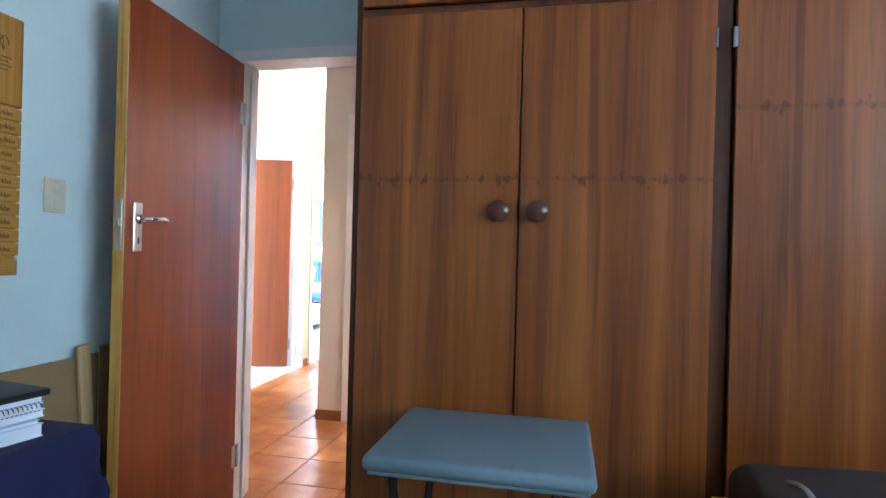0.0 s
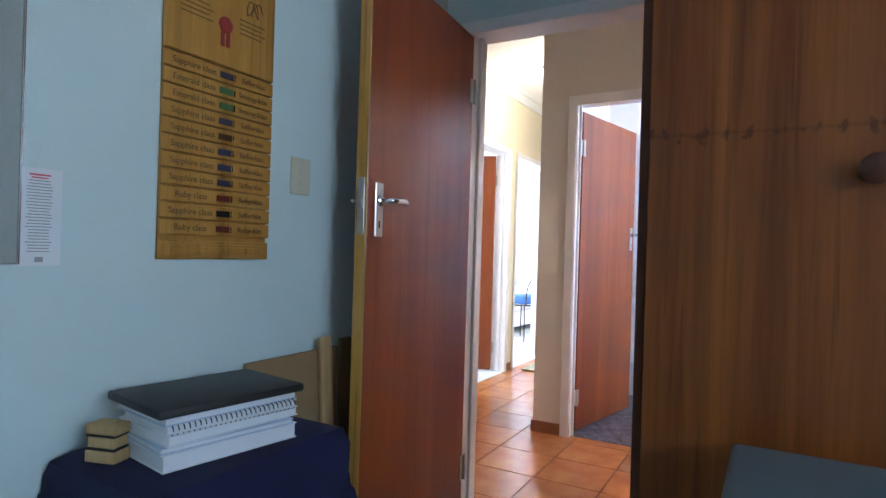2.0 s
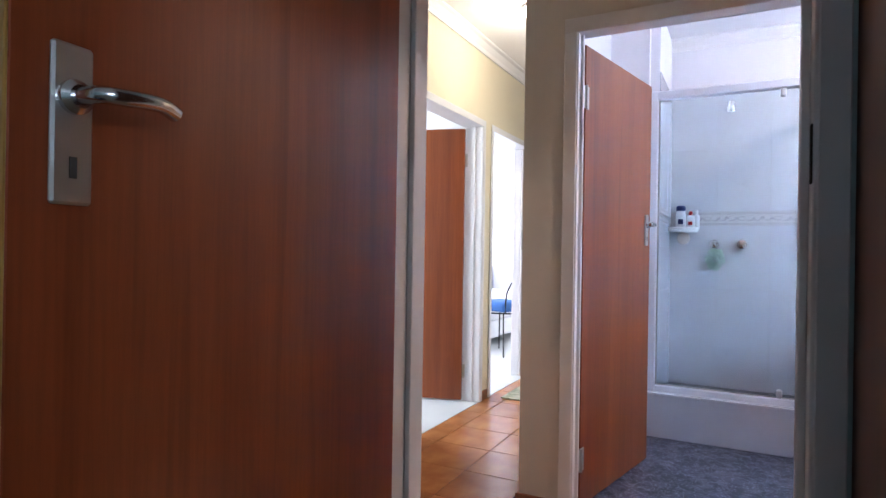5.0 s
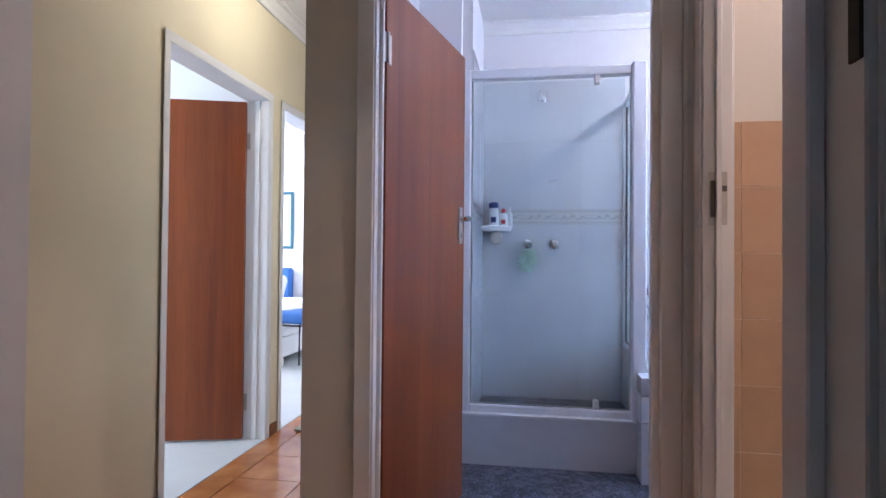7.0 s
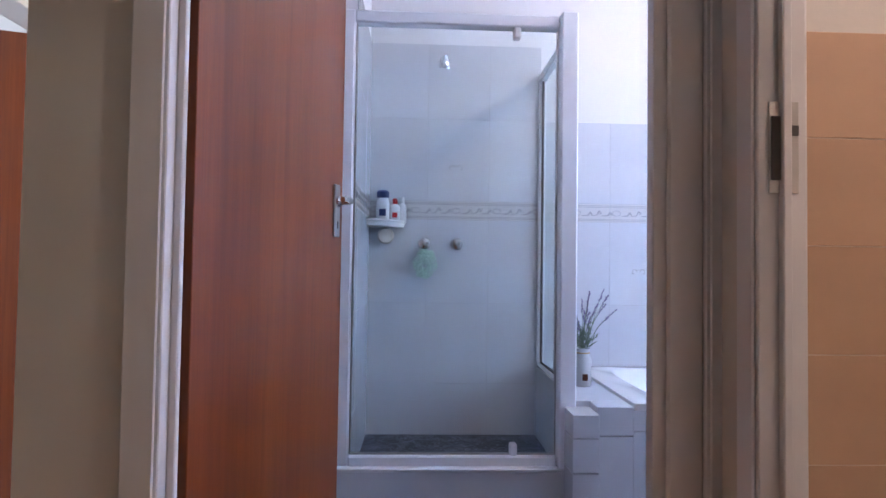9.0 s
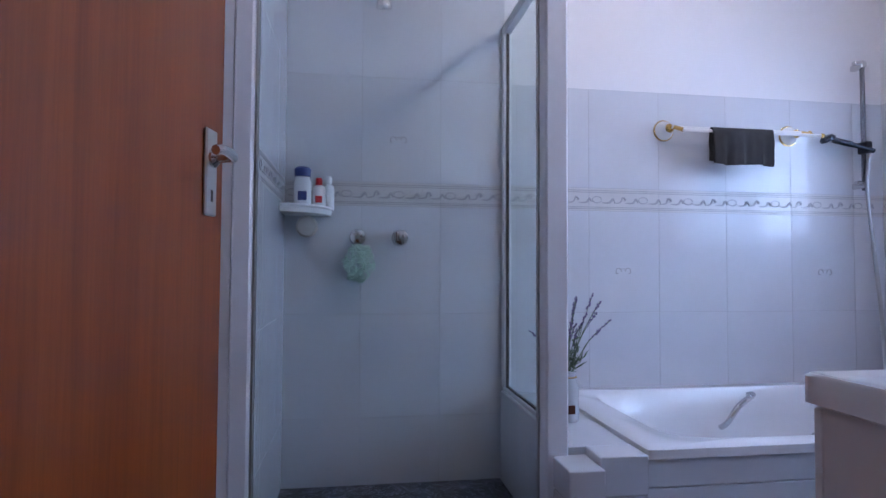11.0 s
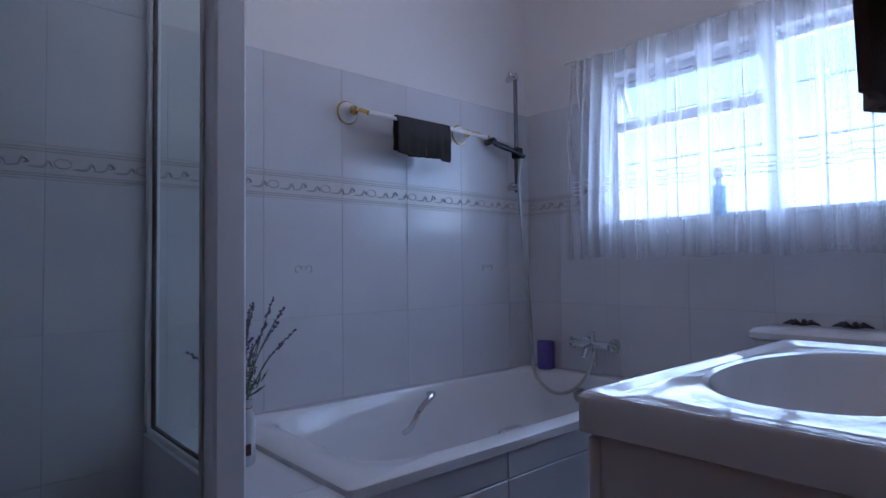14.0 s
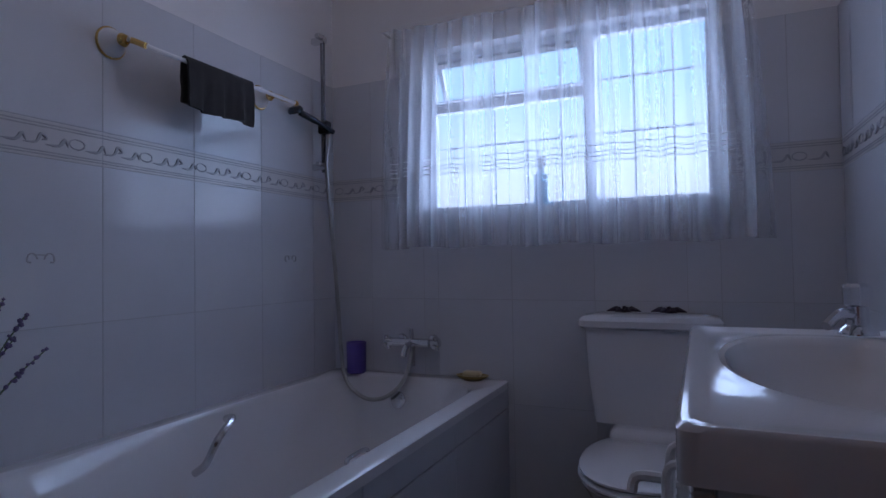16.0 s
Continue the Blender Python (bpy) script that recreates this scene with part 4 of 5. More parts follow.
ch = thing("metal_chair", (-3.42, 6.98, 0), "black wire-framed chair with blue seat cushion", "chair", rz=-20)
bm = bmesh.new()
add_box(bm, -0.21, 0.21, -0.2, 0.2, 0.47, 0.58, 0.04, 3)
put("seat_cushion", bm, BLUE, ch, smooth=True)
tube("seat_ring", DARKMETAL, [(0.21 * math.cos(a * math.pi / 10), 0.20 * math.sin(a * math.pi / 10), 0.455) for a in range(21)], 0.009, ch)
for sx in (-1, 1):
    for sy in (-1, 1):
        tube("leg", DARKMETAL, [(sx * 0.15, sy * 0.14, 0.455), (sx * 0.21, sy * 0.2, 0.0)], 0.008, ch)
tube("backrest", DARKMETAL, smooth_path([(0.19, -0.16, 0.455), (0.23, -0.17, 0.7), (0.24, 0, 0.86), (0.23, 0.17, 0.7), (0.19, 0.16, 0.455)], 8), 0.009, ch)
la = thing("blue_armchair", (-4.48, 8.32, 0), "blue upholstered chair against the white wall", "chair")
boxes("seat", BLUE, [(-0.3, 0.3, -0.3, 0.22, 0.12, 0.45)], 0.03, la)
boxes("backrest", BLUE, [(-0.3, 0.3, 0.12, 0.24, 0.45, 0.96)], 0.03, la)
for x_ in (-0.28, 0.23):
    for y_ in (-0.28, 0.16):
        box("foot", KNOBWOOD, x_, x_ + 0.05, y_, y_ + 0.05, 0, 0.12, 0.002, la)
pc = thing("framed_picture", (-4.36, 8.6, 1.56), "framed picture with teal frame and pale mount", "picture")
boxes("frame", material("teal_painted_wood", 0.4, 0, (0.03, 0.12, 0.17)), [(-0.26, -0.225, -0.025, 0, -0.36, 0.36), (0.11, 0.145, -0.025, 0, -0.36, 0.36), (-0.225, 0.11, -0.025, 0, -0.36, -0.325), (-0.225, 0.11, -0.025, 0, 0.325, 0.36)], 0.003, pc)
box("mount", PAPER, -0.225, 0.11, -0.012, -0.002, -0.325, 0.325, 0, pc)
boxes("print", DARKMETAL, [(-0.12, -0.04, -0.0135, -0.0125, -0.15, 0.0), (-0.10, 0.0, -0.0135, -0.0125, 0.02, 0.12)], 0, pc)

# ---- bathroom ----
shw = thing("shower_enclosure", (-1.545, 4.76, 0), "framed glass shower cubicle on a tiled kerb", "shower")
X1 = 0.915   # to the outer edge of the post
box("kerb", WTILE, -0.294, X1 - 0.03, 0.0, 0.038, 0, 0.262, 0.003, shw)
box("kerb_core", WTILE, -0.055, X1 - 0.03, 0.0382, 0.0915, 0, 0.262, 0, shw)
box("kerb_cap", ACRYL, -0.294, X1 - 0.03, -0.004, 0.038, 0.2625, 0.272, 0.003, shw)
box("shower_floor", VINYL, 0.0, X1 - 0.017, 0.092, 0.738, 0.0, 0.195, 0, shw)
boxes("frame", ALU_WHITE, [(-0.054, 0.0, 0.03, 0.085, 0.272, 2.13), (0.845, X1, -0.01, 0.085, 0.272, 2.13), (0.0, 0.845, 0.03, 0.085, 2.075, 2.128), (0.0, 0.845, 0.03, 0.085, 0.2625, 0.312)], 0.006, shw)
gl_ = box("door_glass", GLASS, 0.008, 0.84, 0.052, 0.058, 0.318, 2.07, 0, shw)
gl_.visible_shadow = False
boxes("seal", STEEL, [(0.002, 0.008, 0.048, 0.062, 0.315, 2.072), (0.838, 0.844, 0.048, 0.062, 0.315, 2.072), (0.008, 0.838, 0.048, 0.062, 0.313, 0.319)], 0, shw)
for z_ in (2.055, 0.335):
    box("pivot", GLOSS_WHITE, 0.655, 0.685, 0.035, 0.075, z_ - 0.025, z_ + 0.025, 0.006, shw)
box("dwarf_wall", WTILE, X1 - 0.016, X1 - 0.002, 0.12, 0.738, 0.0, 0.56, 0.003, shw)
gl2 = box("side_glass", GLASS, X1 + 0.004, X1 + 0.010, 0.09, 0.73, 0.575, 2.07, 0, shw)
gl2.visible_shadow = False
boxes("side_frame", ALU_WHITE, [(X1 - 0.012, X1 + 0.024, 0.085, 0.738, 2.07, 2.11), (X1 - 0.0045, X1 + 0.024, 0.1205, 0.738, 0.546, 0.578), (X1 - 0.012, X1 + 0.024, 0.712, 0.738, 0.578, 2.07)], 0.004, shw)
boxes("side_seal", HOLESHADE_SEAL, [(X1 + 0.001, X1 + 0.013, 0.706, 0.712, 0.578, 2.07), (X1 + 0.001, X1 + 0.013, 0.09, 0.706, 0.578, 0.583)], 0, shw)

sh = thing("overhead_shower", (-1.152, BW, 2.18), "chrome overhead shower on a short wall arm", "shower")
tube("arm", CHROME, smooth_path([(0, 0, 0.0), (0, -0.06, 0.01), (0, -0.11, -0.02)], 5), 0.009, sh)
lathe("flange", CHROME, [(0.026, 0), (0.022, 0.008), (0.012, 0.012)], sh, (0, 0, 0), (90, 0, 0))
lathe("rose", CHROME, [(0.03, -0.02), (0.031, 0.0), (0.015, 0.03), (0.01, 0.045)], sh, (0, -0.115, -0.06), (18, 0, 0))
for tx in (-1.246, -1.075):
    tp = thing("shower_tap", (tx, BW, 1.195), "round chrome shower tap on the tiled wall", "tap", group="shower taps")
    lathe("flange", CHROME, [(0.034, 0), (0.03, 0.008), (0.018, 0.012), (0.016, 0.03)], tp, (0, 0, 0), (90, 0, 0))
    lathe("knob", CHROME, [(0.018, 0.028), (0.031, 0.034), (0.033, 0.046), (0.030, 0.058), (0.014, 0.064)], tp, (0, 0, 0), (90, 0, 0), 12)
sc = thing("bath_scrunchie", (-1.24, BW - 0.055, 1.09), "pale green net bath puff hanging from a tap", "bath puff")
bm = bmesh.new()
for k in range(70):
    a, b_ = random.random() * 6.28, random.random() * 3.14
    c = Vector((0.046 * math.cos(a) * math.sin(b_), 0.030 * math.sin(a) * math.sin(b_), 0.056 * math.cos(b_)))
    ax = Vector((random.uniform(-1, 1), random.uniform(-1, 1), random.uniform(-1, 1))).normalized()
    u, w = ax.orthogonal().normalized(), ax.cross(ax.orthogonal().normalized())
    r_ = 0.017 + 0.008 * random.random()
    add_tube(bm, [c + (u * math.cos(q * 0.785) + w * math.sin(q * 0.785)) * r_ * (1 + 0.2 * math.sin(q * 2.4)) for q in range(8)], 0.0028, 4)
put("netting", bm, MINTNET, sc, smooth=True)
tube("cord", MINTNET, smooth_path([(0, 0.0, 0.04), (0.006, 0.005, 0.09), (-0.004, 0.01, 0.125)], 4), 0.002, sc)

shf = thing("corner_shelf", (-1.535, BW, 1.30), "white plastic corner shelf in the shower", "shelf")
bm = bmesh.new()
top = [Vector((0, 0, 0))] + [Vector((0.185 * math.cos(a), -0.185 * math.sin(a), 0)) for a in [k * math.pi / 24 for k in range(13)]]
for z0, z1, s_ in ((-0.02, 0.0, 1.0),):
    lo = [bm.verts.new((p.x * 0.97, p.y * 0.97, z0)) for p in top]
    hi = [bm.verts.new((p.x, p.y, z1)) for p in top]
    bm.faces.new(hi)
    bm.faces.new(lo[::-1])
    for i in range(len(top)):
        j = (i + 1) % len(top)
        bm.faces.new((lo[i], lo[j], hi[j], hi[i]))
put("tray", bm, GLOSS_WHITE, shf)
tube("lip", GLOSS_WHITE, [(p.x, p.y, 0.006) for p in top[1:]], 0.006, shf)


def bottle(name, loc, r, h, body, cap, label, flat=0.6, neck=0.45):
    e = thing(name, loc, label, "bottle", group="toiletries on the shower shelf")
    b1 = lathe("body", body, [(r * 0.9, 0), (r, 0.006), (r, h * 0.62), (r * 0.8, h * 0.72), (r * neck, h * 0.77)], e)
    b1.scale = (1, flat, 1)
    c1 = lathe("cap", cap, [(r * neck * 1.15, h * 0.77), (r * neck * 1.2, h * 0.95), (r * neck * 0.9, h)], e)
    lb_ = box("label_panel", cap, -r * 0.5, r * 0.5, -r * flat - 0.001, -r * flat + 0.004, h * 0.2, h * 0.42, 0.002, e)
    return e


bottle("shampoo_bottle", (-1.463, BW - 0.065, 1.301), 0.034, 0.165, ACRYL, DEEPBLUE, "white shampoo bottle with dark blue cap", 0.6, 0.8)
bottle("conditioner_bottle", (-1.400, BW - 0.06, 1.301), 0.027, 0.125, ACRYL, RED, "white and red toiletry bottle on the shelf", 0.7, 0.4)
bottle("lotion_bottle", (-1.362, BW - 0.035, 1.301), 0.021, 0.135, ACRYL, GLOSS_WHITE, "white lotion bottle with a slim cap", 0.8, 0.4)
so = tagged(lathe("soap_pad", mottled("pale_pink_sponge", (0.60, 0.52, 0.47), (0.68, 0.60, 0.54), 0.8, 20, 120, 0.4), [(0.022, 0), (0.042, 0.01), (0.044, 0.022), (0.036, 0.034), (0.01, 0.038)], None, (-1.448, BW, 1.235), (90, 0, 0)), "round cream sponge hanging under the corner shelf", "sponge")

# bath
tub = thing("bathtub", (-0.43, 4.66, 0), "white enamelled built-in bath with tiled front", "bathtub")
TL, TW, TH = WX + 0.43, BW - 4.66, 0.56


def oval(cx, cy, hx_, hy_, z, p, n=44):
    out = []
    for k in range(n):
        a = 2 * math.pi * k / n
        c, s_ = math.cos(a), math.sin(a)
        out.append((cx + hx_ * math.copysign(abs(c) ** (2 / p), c), cy + hy_ * math.copysign(abs(s_) ** (2 / p), s_), z))
    return out


bm = bmesh.new()
cx_, cy_ = TL / 2, TW / 2
loops = [oval(cx_, cy_, TL / 2, TW / 2, TH - 0.03, 60), oval(cx_, cy_, TL / 2, TW / 2, TH - 0.004, 60), oval(cx_, cy_, TL / 2 - 0.006, TW / 2 - 0.006, TH, 40),
         oval(cx_ + 0.02, cy_, TL / 2 - 0.10, TW / 2 - 0.065, TH, 7), oval(cx_ + 0.02, cy_, TL / 2 - 0.112, TW / 2 - 0.075, TH - 0.012, 6), oval(cx_ + 0.04, cy_, TL / 2 - 0.15, TW / 2 - 0.10, TH - 0.12, 5),
         oval(cx_ + 0.08, cy_, TL / 2 - 0.24, TW / 2 - 0.14, TH - 0.33, 4), oval(cx_ + 0.1, cy_, TL / 2 - 0.34, TW / 2 - 0.2, TH - 0.385, 3.5)]
vs = [[bm.verts.new(p) for p in lp] for lp in loops]
for a, b in zip(vs, vs[1:]):
    for k in range(len(a)):
        bm.faces.new((a[k], a[(k + 1) % len(a)], b[(k + 1) % len(a)], b[k]))
bm.faces.new(vs[-1])
put("shell", bm, ACRYL, tub, smooth=True)
boxes("front_panel", WTILE, [(0.0, 0.545, 0.008, 0.03, 0.0, 0.445), (0.548, 1.095, 0.008, 0.03, 0.0, 0.445), (1.098, TL, 0.008, 0.03, 0.0, 0.445), (0.0, 0.545, 0.008, 0.03, 0.449, 0.528), (0.548, 1.095, 0.008, 0.03, 0.449, 0.528), (1.098, TL, 0.008, 0.03, 0.449, 0.528)], 0.002, tub)
box("core", GROUT_W, 0.0, TL, 0.016, 0.05, 0, 0.525, 0, tub)
for (px, py, tx_, r0) in ((0.77, 0.665, 0.0, 0), (0.70, 0.075, 0.0, 1)):
    if r0 == 0:
        tube("grip", CHROME, smooth_path([(0.70, 0.70, 0.41), (0.71, 0.665, 0.44), (0.75, 0.655, 0.505), (0.83, 0.675, 0.545), (0.835, 0.71, 0.54)], 6), 0.012, tub)
    else:
        tube("grip", CHROME, smooth_path([(0.60, 0.085, 0.54), (0.61, 0.09, 0.556), (0.69, 0.09, 0.556), (0.70, 0.085, 0.54)], 6), 0.006, tub)
lathe("overflow", CHROME, [(0.034, 0), (0.034, 0.006), (0.02, 0.01)], tub, (TL - 0.118, 0.45, 0.47), (0, -82, 0))
deck = thing("tiled_deck", (-0.63, 4.62, 0), "tiled ledge between shower and bath", "ledge", kind="structure")
boxes("body", WTILE, [(-0.048, 0.055, 0.0, 0.14, 0.0, 0.30), (-0.048, 0.055, 0.0, 0.14, 0.304, 0.43), (-0.048, 0.055, 0.0, 0.14, 0.434, 0.522), (0.0002, 0.199, 0.1402, 0.88, 0.0, 0.545), (0.0552, 0.199, 0.035, 0.14, 0.0, 0.43), (0.0552, 0.199, 0.035, 0.14, 0.434, 0.545)], 0.003, deck)

cl = thing("ceiling_light", (-0.08, 4.5, H), "small round bathroom ceiling light, switched on", "ceiling light")
lathe("rim", GLOSS_WHITE, [(0.06, 0.0), (0.06, -0.02), (0.04, -0.05), (0.03, -0.07)], cl)
lathe("bulb", GLOW, [(0.025, -0.071), (0.03, -0.09), (0.022, -0.108), (0.004, -0.114)], cl)

# lavender in a vase
va = thing("lavender_vase", (-0.52, 5.05, 0.545), "dried lavender in a pale glass jar on the ledge", "plant")
lathe("jar", mottled("frosted_jar", (0.50, 0.52, 0.55), (0.62, 0.63, 0.66), 0.25, 9, 60, 0.05), [(0.034, 0), (0.038, 0.006), (0.038, 0.12), (0.028, 0.145), (0.028, 0.16), (0.031, 0.17)], va)
boxes("label", KNOBWOOD, [(-0.012, 0.012, -0.0415, -0.0365, 0.03, 0.06)], 0.001, va)
tube("twine", RAWWOOD, [(0.0295 * math.cos(a), 0.0295 * math.sin(a), 0.151) for a in [k * 0.5236 for k in range(13)]], 0.003, va)
st_ = bmesh.new()
bd_ = bmesh.new()
random.seed(5)
for k in range(24):
    a = random.random() * 6.283
    ln = random.uniform(0.16, 0.34)
    lean = random.uniform(0.1, 0.75)
    tip = Vector((math.cos(a) * ln * lean * 0.9, math.sin(a) * ln * lean * 0.5, 0.16 + ln))
    tip.z -= ln * lean * 0.45
    p0 = Vector((random.uniform(-0.015, 0.015), random.uniform(-0.015, 0.015), 0.14))
    mid = (p0 + tip) / 2 + Vector((0, 0, 0.03))
    pth = smooth_path([p0, mid, tip], 4)
    add_tube(st_, pth, 0.0013, 4)
    dirv = (pth[-1] - pth[-3]).normalized()
    for q in range(9):
        c = tip - dirv * 0.007 * q + Vector((random.uniform(-1, 1), random.uniform(-1, 1), random.uniform(-1, 1))) * 0.003
        bmesh.ops.create_icosphere(bd_, subdivisions=1, radius=random.uniform(0.0028, 0.005), matrix=Matrix.Translation(c))
    for q in range(5):
        c = p0.lerp(tip, random.uniform(0.1, 0.5))
        d = Vector((random.uniform(-1, 1), random.uniform(-1, 1), random.uniform(0.3, 1))).normalized() * random.uniform(0.02, 0.045)
        add_tube(st_, [c, c + d * 0.5, c + d], [0.001, 0.003, 0.0004], 4)
put("stems", st_, GREEN, va)
tagged(put("buds", bd_, LILAC, va), kind="stuff")

# towel rail
tr_ = thing("towel_rail", (0.1, BW, 1.69), "white double towel rail with gilt ceramic mounts", "towel rail")
for x_ in (0.0, 0.62):
    lathe("mount", ACRYL, [(0.045, 0), (0.042, 0.012), (0.026, 0.022), (0.016, 0.05)], tr_, (x_, 0, 0), (90, 0, 0))
    lathe("ring", BRASS, [(0.047, 0.0), (0.048, 0.004), (0.046, 0.007)], tr_, (x_, 0, 0), (90, 0, 0))
    lathe("boss", BRASS, [(0.016, 0.048), (0.020, 0.056), (0.014, 0.066)], tr_, (x_, 0, 0), (90, 0, 0))
    tube("bracket", BRASS, smooth_path([(x_, -0.05, 0), (x_ + 0.01, -0.075, 0.0), (x_ + 0.02, -0.125, -0.022)], 5), 0.009, tr_)
for y_, z_, x0, x1 in ((-0.075, 0.0, 0.0, 0.66), (-0.125, -0.022, 0.02, 0.68)):
    tube("bar", GLOSS_WHITE, [(x0, y_, z_), (x1, y_, z_)], 0.007, tr_)
    lathe("finial", BRASS, [(0.006, 0), (0.011, 0.006), (0.009, 0.014), (0.003, 0.018)], tr_, (x1, y_, z_), (0, 90, 0))


def hung_towel(name, loc, w, front, back, mat, label, th=0.012, rz=0, folds=3):
    """Cloth folded over a bar along x."""
    e_bm = bmesh.new()
    prof = [(-0.020, -front), (-0.021, -front * 0.5), (-0.019, -0.02), (-0.012, 0.009), (0.0, 0.016), (0.012, 0.009), (0.019, -0.02), (0.018, -back * 0.5), (0.017, -back)]
    prof = [(p.x, p.y) for p in smooth_path([(a, b, 0) for a, b in prof], 4)]
    inner = [(a * (1 - th / 0.026), b - th * 0.3 if b > 0 else b) for a, b in prof]
    n = 26
    rows_ = []
    for i in range(n + 1):
        u = i / n - 0.5
        wob = 0.004 * math.sin(u * folds * 6.28) + 0.002 * math.sin(u * 41)
        ring = []
        for a, b in prof + inner[::-1]:
            k = min(1, max(0, -b / max(front, 0.01)))
            ring.append(e_bm.verts.new((u * w * (1 + 0.012 * math.sin(9 * b * 10)), a + wob * k * 2.2 * (1 if a < 0 else 0.4), b + 0.003 * math.sin(u * 9) * k)))
        rows_.append(ring)
    for a, b in zip(rows_, rows_[1:]):
        m_ = len(a)
        for k in range(m_):
            e_bm.faces.new((a[k], a[(k + 1) % m_], b[(k + 1) % m_], b[k]))
    e_bm.faces.new(rows_[0])
    e_bm.faces.new(rows_[-1][::-1])
    o = put(name, e_bm, mat, None, loc, True, (0, 0, rz))
    return tagged(o, label, "towel")


hung_towel("hand_towel", (0.395, BW - 0.125, 1.668), 0.285, 0.145, 0.13, TOWEL_D, "charcoal hand towel folded over the towel rail")

# shower rail set
sr = thing("hand_shower_set", (1.065, BW, 1.46), "chrome hand shower on a sliding rail with hose", "hand shower")
tube("rail", DARKCHROME, [(0, -0.055, -0.02), (0, -0.055, 0.585)], 0.010, sr)
for z_ in (0.005, 0.565):
    box("bracket", CHROME, -0.014, 0.014, -0.07, 0.0, z_ - 0.014, z_ + 0.014, 0.004, sr)
    box("bracket_arm", CHROME, -0.045, 0.012, -0.068, -0.042, z_ + 0.0, z_ + 0.018, 0.004, sr)
box("slider", DARKMETAL, -0.018, 0.022, -0.085, -0.035, 0.15, 0.205, 0.006, sr)
bm = bmesh.new()
add_tube(bm, smooth_path([(0.01, -0.10, 0.155), (-0.07, -0.075, 0.185), (-0.15, -0.046, 0.212)], 5), [0.011] * 6 + [0.014] * 5, 10)
add_lathe(bm, [(0.030, -0.013), (0.033, 0.0), (0.024, 0.013), (0.008, 0.017)], 20, Matrix.Translation((-0.175, -0.042, 0.218)) @ Matrix.Rotation(radians(-25), 4, "Y"))
put("handset", bm, BLACKCHROME, sr, smooth=True)
mx_, my_ = WX - 1.065, 5.075 - BW
tube("hose", STEEL, smooth_path([(-0.004, -0.09, 0.145), (-0.005, -0.075, 0.0), (0.012, -0.085, -0.28), (0.03, -0.10, -0.58), (0.03, -0.115, -0.80), (0.0, -0.16, -0.92), (-0.01, -0.26, -0.985), (0.0, -0.36, -0.97), (0.04, -0.42, -0.90), (0.095, my_, -0.80)], 8), 0.0085, sr, 8)
mxr = thing("bath_mixer", (WX, 5.075, 0.70), "chrome wall-mounted bath mixer with two cross handles", "tap")
bm = bmesh.new()
add_tube(bm, [(-0.06, -0.085, 0), (-0.06, 0.085, 0)], 0.019, 12)
for y_ in (-0.075, 0.075):
    add_tube(bm, [(0, y_, 0), (-0.06, y_, 0)], 0.014, 10)
    add_lathe(bm, [(0.03, 0), (0.026, 0.01), (0.016, 0.014)], 16, Matrix.Translation((0, y_, 0)) @ Matrix.Rotation(radians(-90), 4, "Y"))
add_tube(bm, smooth_path([(-0.06, 0, 0), (-0.11, 0, -0.012), (-0.135, 0, -0.05)], 5), 0.013, 10)
add_tube(bm, [(-0.06, 0, 0), (-0.06, 0, 0.06)], [0.012, 0.008], 10)
add_tube(bm, [(-0.05, 0.0, -0.10), (-0.05, 0, 0)], 0.011, 10)
put("body", bm, CHROME, mxr, smooth=True)
for y_ in (-0.115, 0.115):
    bm = bmesh.new()
    add_lathe(bm, [(0.012, -0.03), (0.018, -0.01), (0.02, 0.012), (0.01, 0.02)], 14, Matrix.Translation((-0.06, y_, 0)) @ Matrix.Rotation(radians(90 if y_ < 0 else -90), 4, "X"))
    for q in range(4):
        a = q * math.pi / 2 + 0.4
        add_tube(bm, [(-0.06, y_, 0), (-0.06 + 0.03 * math.cos(a), y_, 0.03 * math.sin(a))], [0.007, 0.009], 8)
    put("handle", bm, CHROME, mxr, smooth=True)
cp = tagged(lathe("purple_tumbler", PURPLE, [(0.038, 0), (0.042, 0.004), (0.044, 0.135), (0.040, 0.135), (0.037, 0.01)], None, (WX - 0.075, 5.34, TH)), "purple plastic bottle standing on the bath corner", "bottle")
sd = thing("soap_dish", (WX - 0.06, 4.80, TH + 0.001), "cream soap in a small dish on the bath rim", "soap dish")
d_ = lathe("dish", material("amber_dish", 0.3, 0, (0.35, 0.24, 0.06)), [(0.03, 0), (0.052, 0.014), (0.056, 0.02), (0.045, 0.016)], sd)
d_.scale = (0.8, 1.25, 1)
bm = bmesh.new()
add_box(bm, -0.022, 0.022, -0.038, 0.038, 0.014, 0.036, 0.010, 3)
put("soap", bm, SOAP, sd, smooth=True)

# toilet
wc = thing("toilet", (WX, 4.115, 0), "white close-coupled toilet with closed seat", "toilet")
bm = bmesh.new()
for lp_a, lp_b in (((0.50, 0.16, 0.185), (0.80, 0.19, 0.215)),):
    r1 = oval(-0.10, 0, lp_a[1] * 0.5, lp_a[2], 0.47, 7)
    r2 = oval(-0.10, 0, 0.09, 0.205, 0.62, 7)
    r3 = oval(-0.10, 0, 0.095, 0.215, 0.80, 7)
    vs = [[bm.verts.new(p) for p in lp] for lp in (r1, r2, r3)]
    for a, b in zip(vs, vs[1:]):
        for k in range(len(a)):
            bm.faces.new((a[k], a[(k + 1) % len(a)], b[(k + 1) % len(a)], b[k]))
    bm.faces.new(vs[0][::-1])
    bm.faces.new(vs[-1])
put("cistern", bm, ACRYL, wc, smooth=True)
bm = bmesh.new()
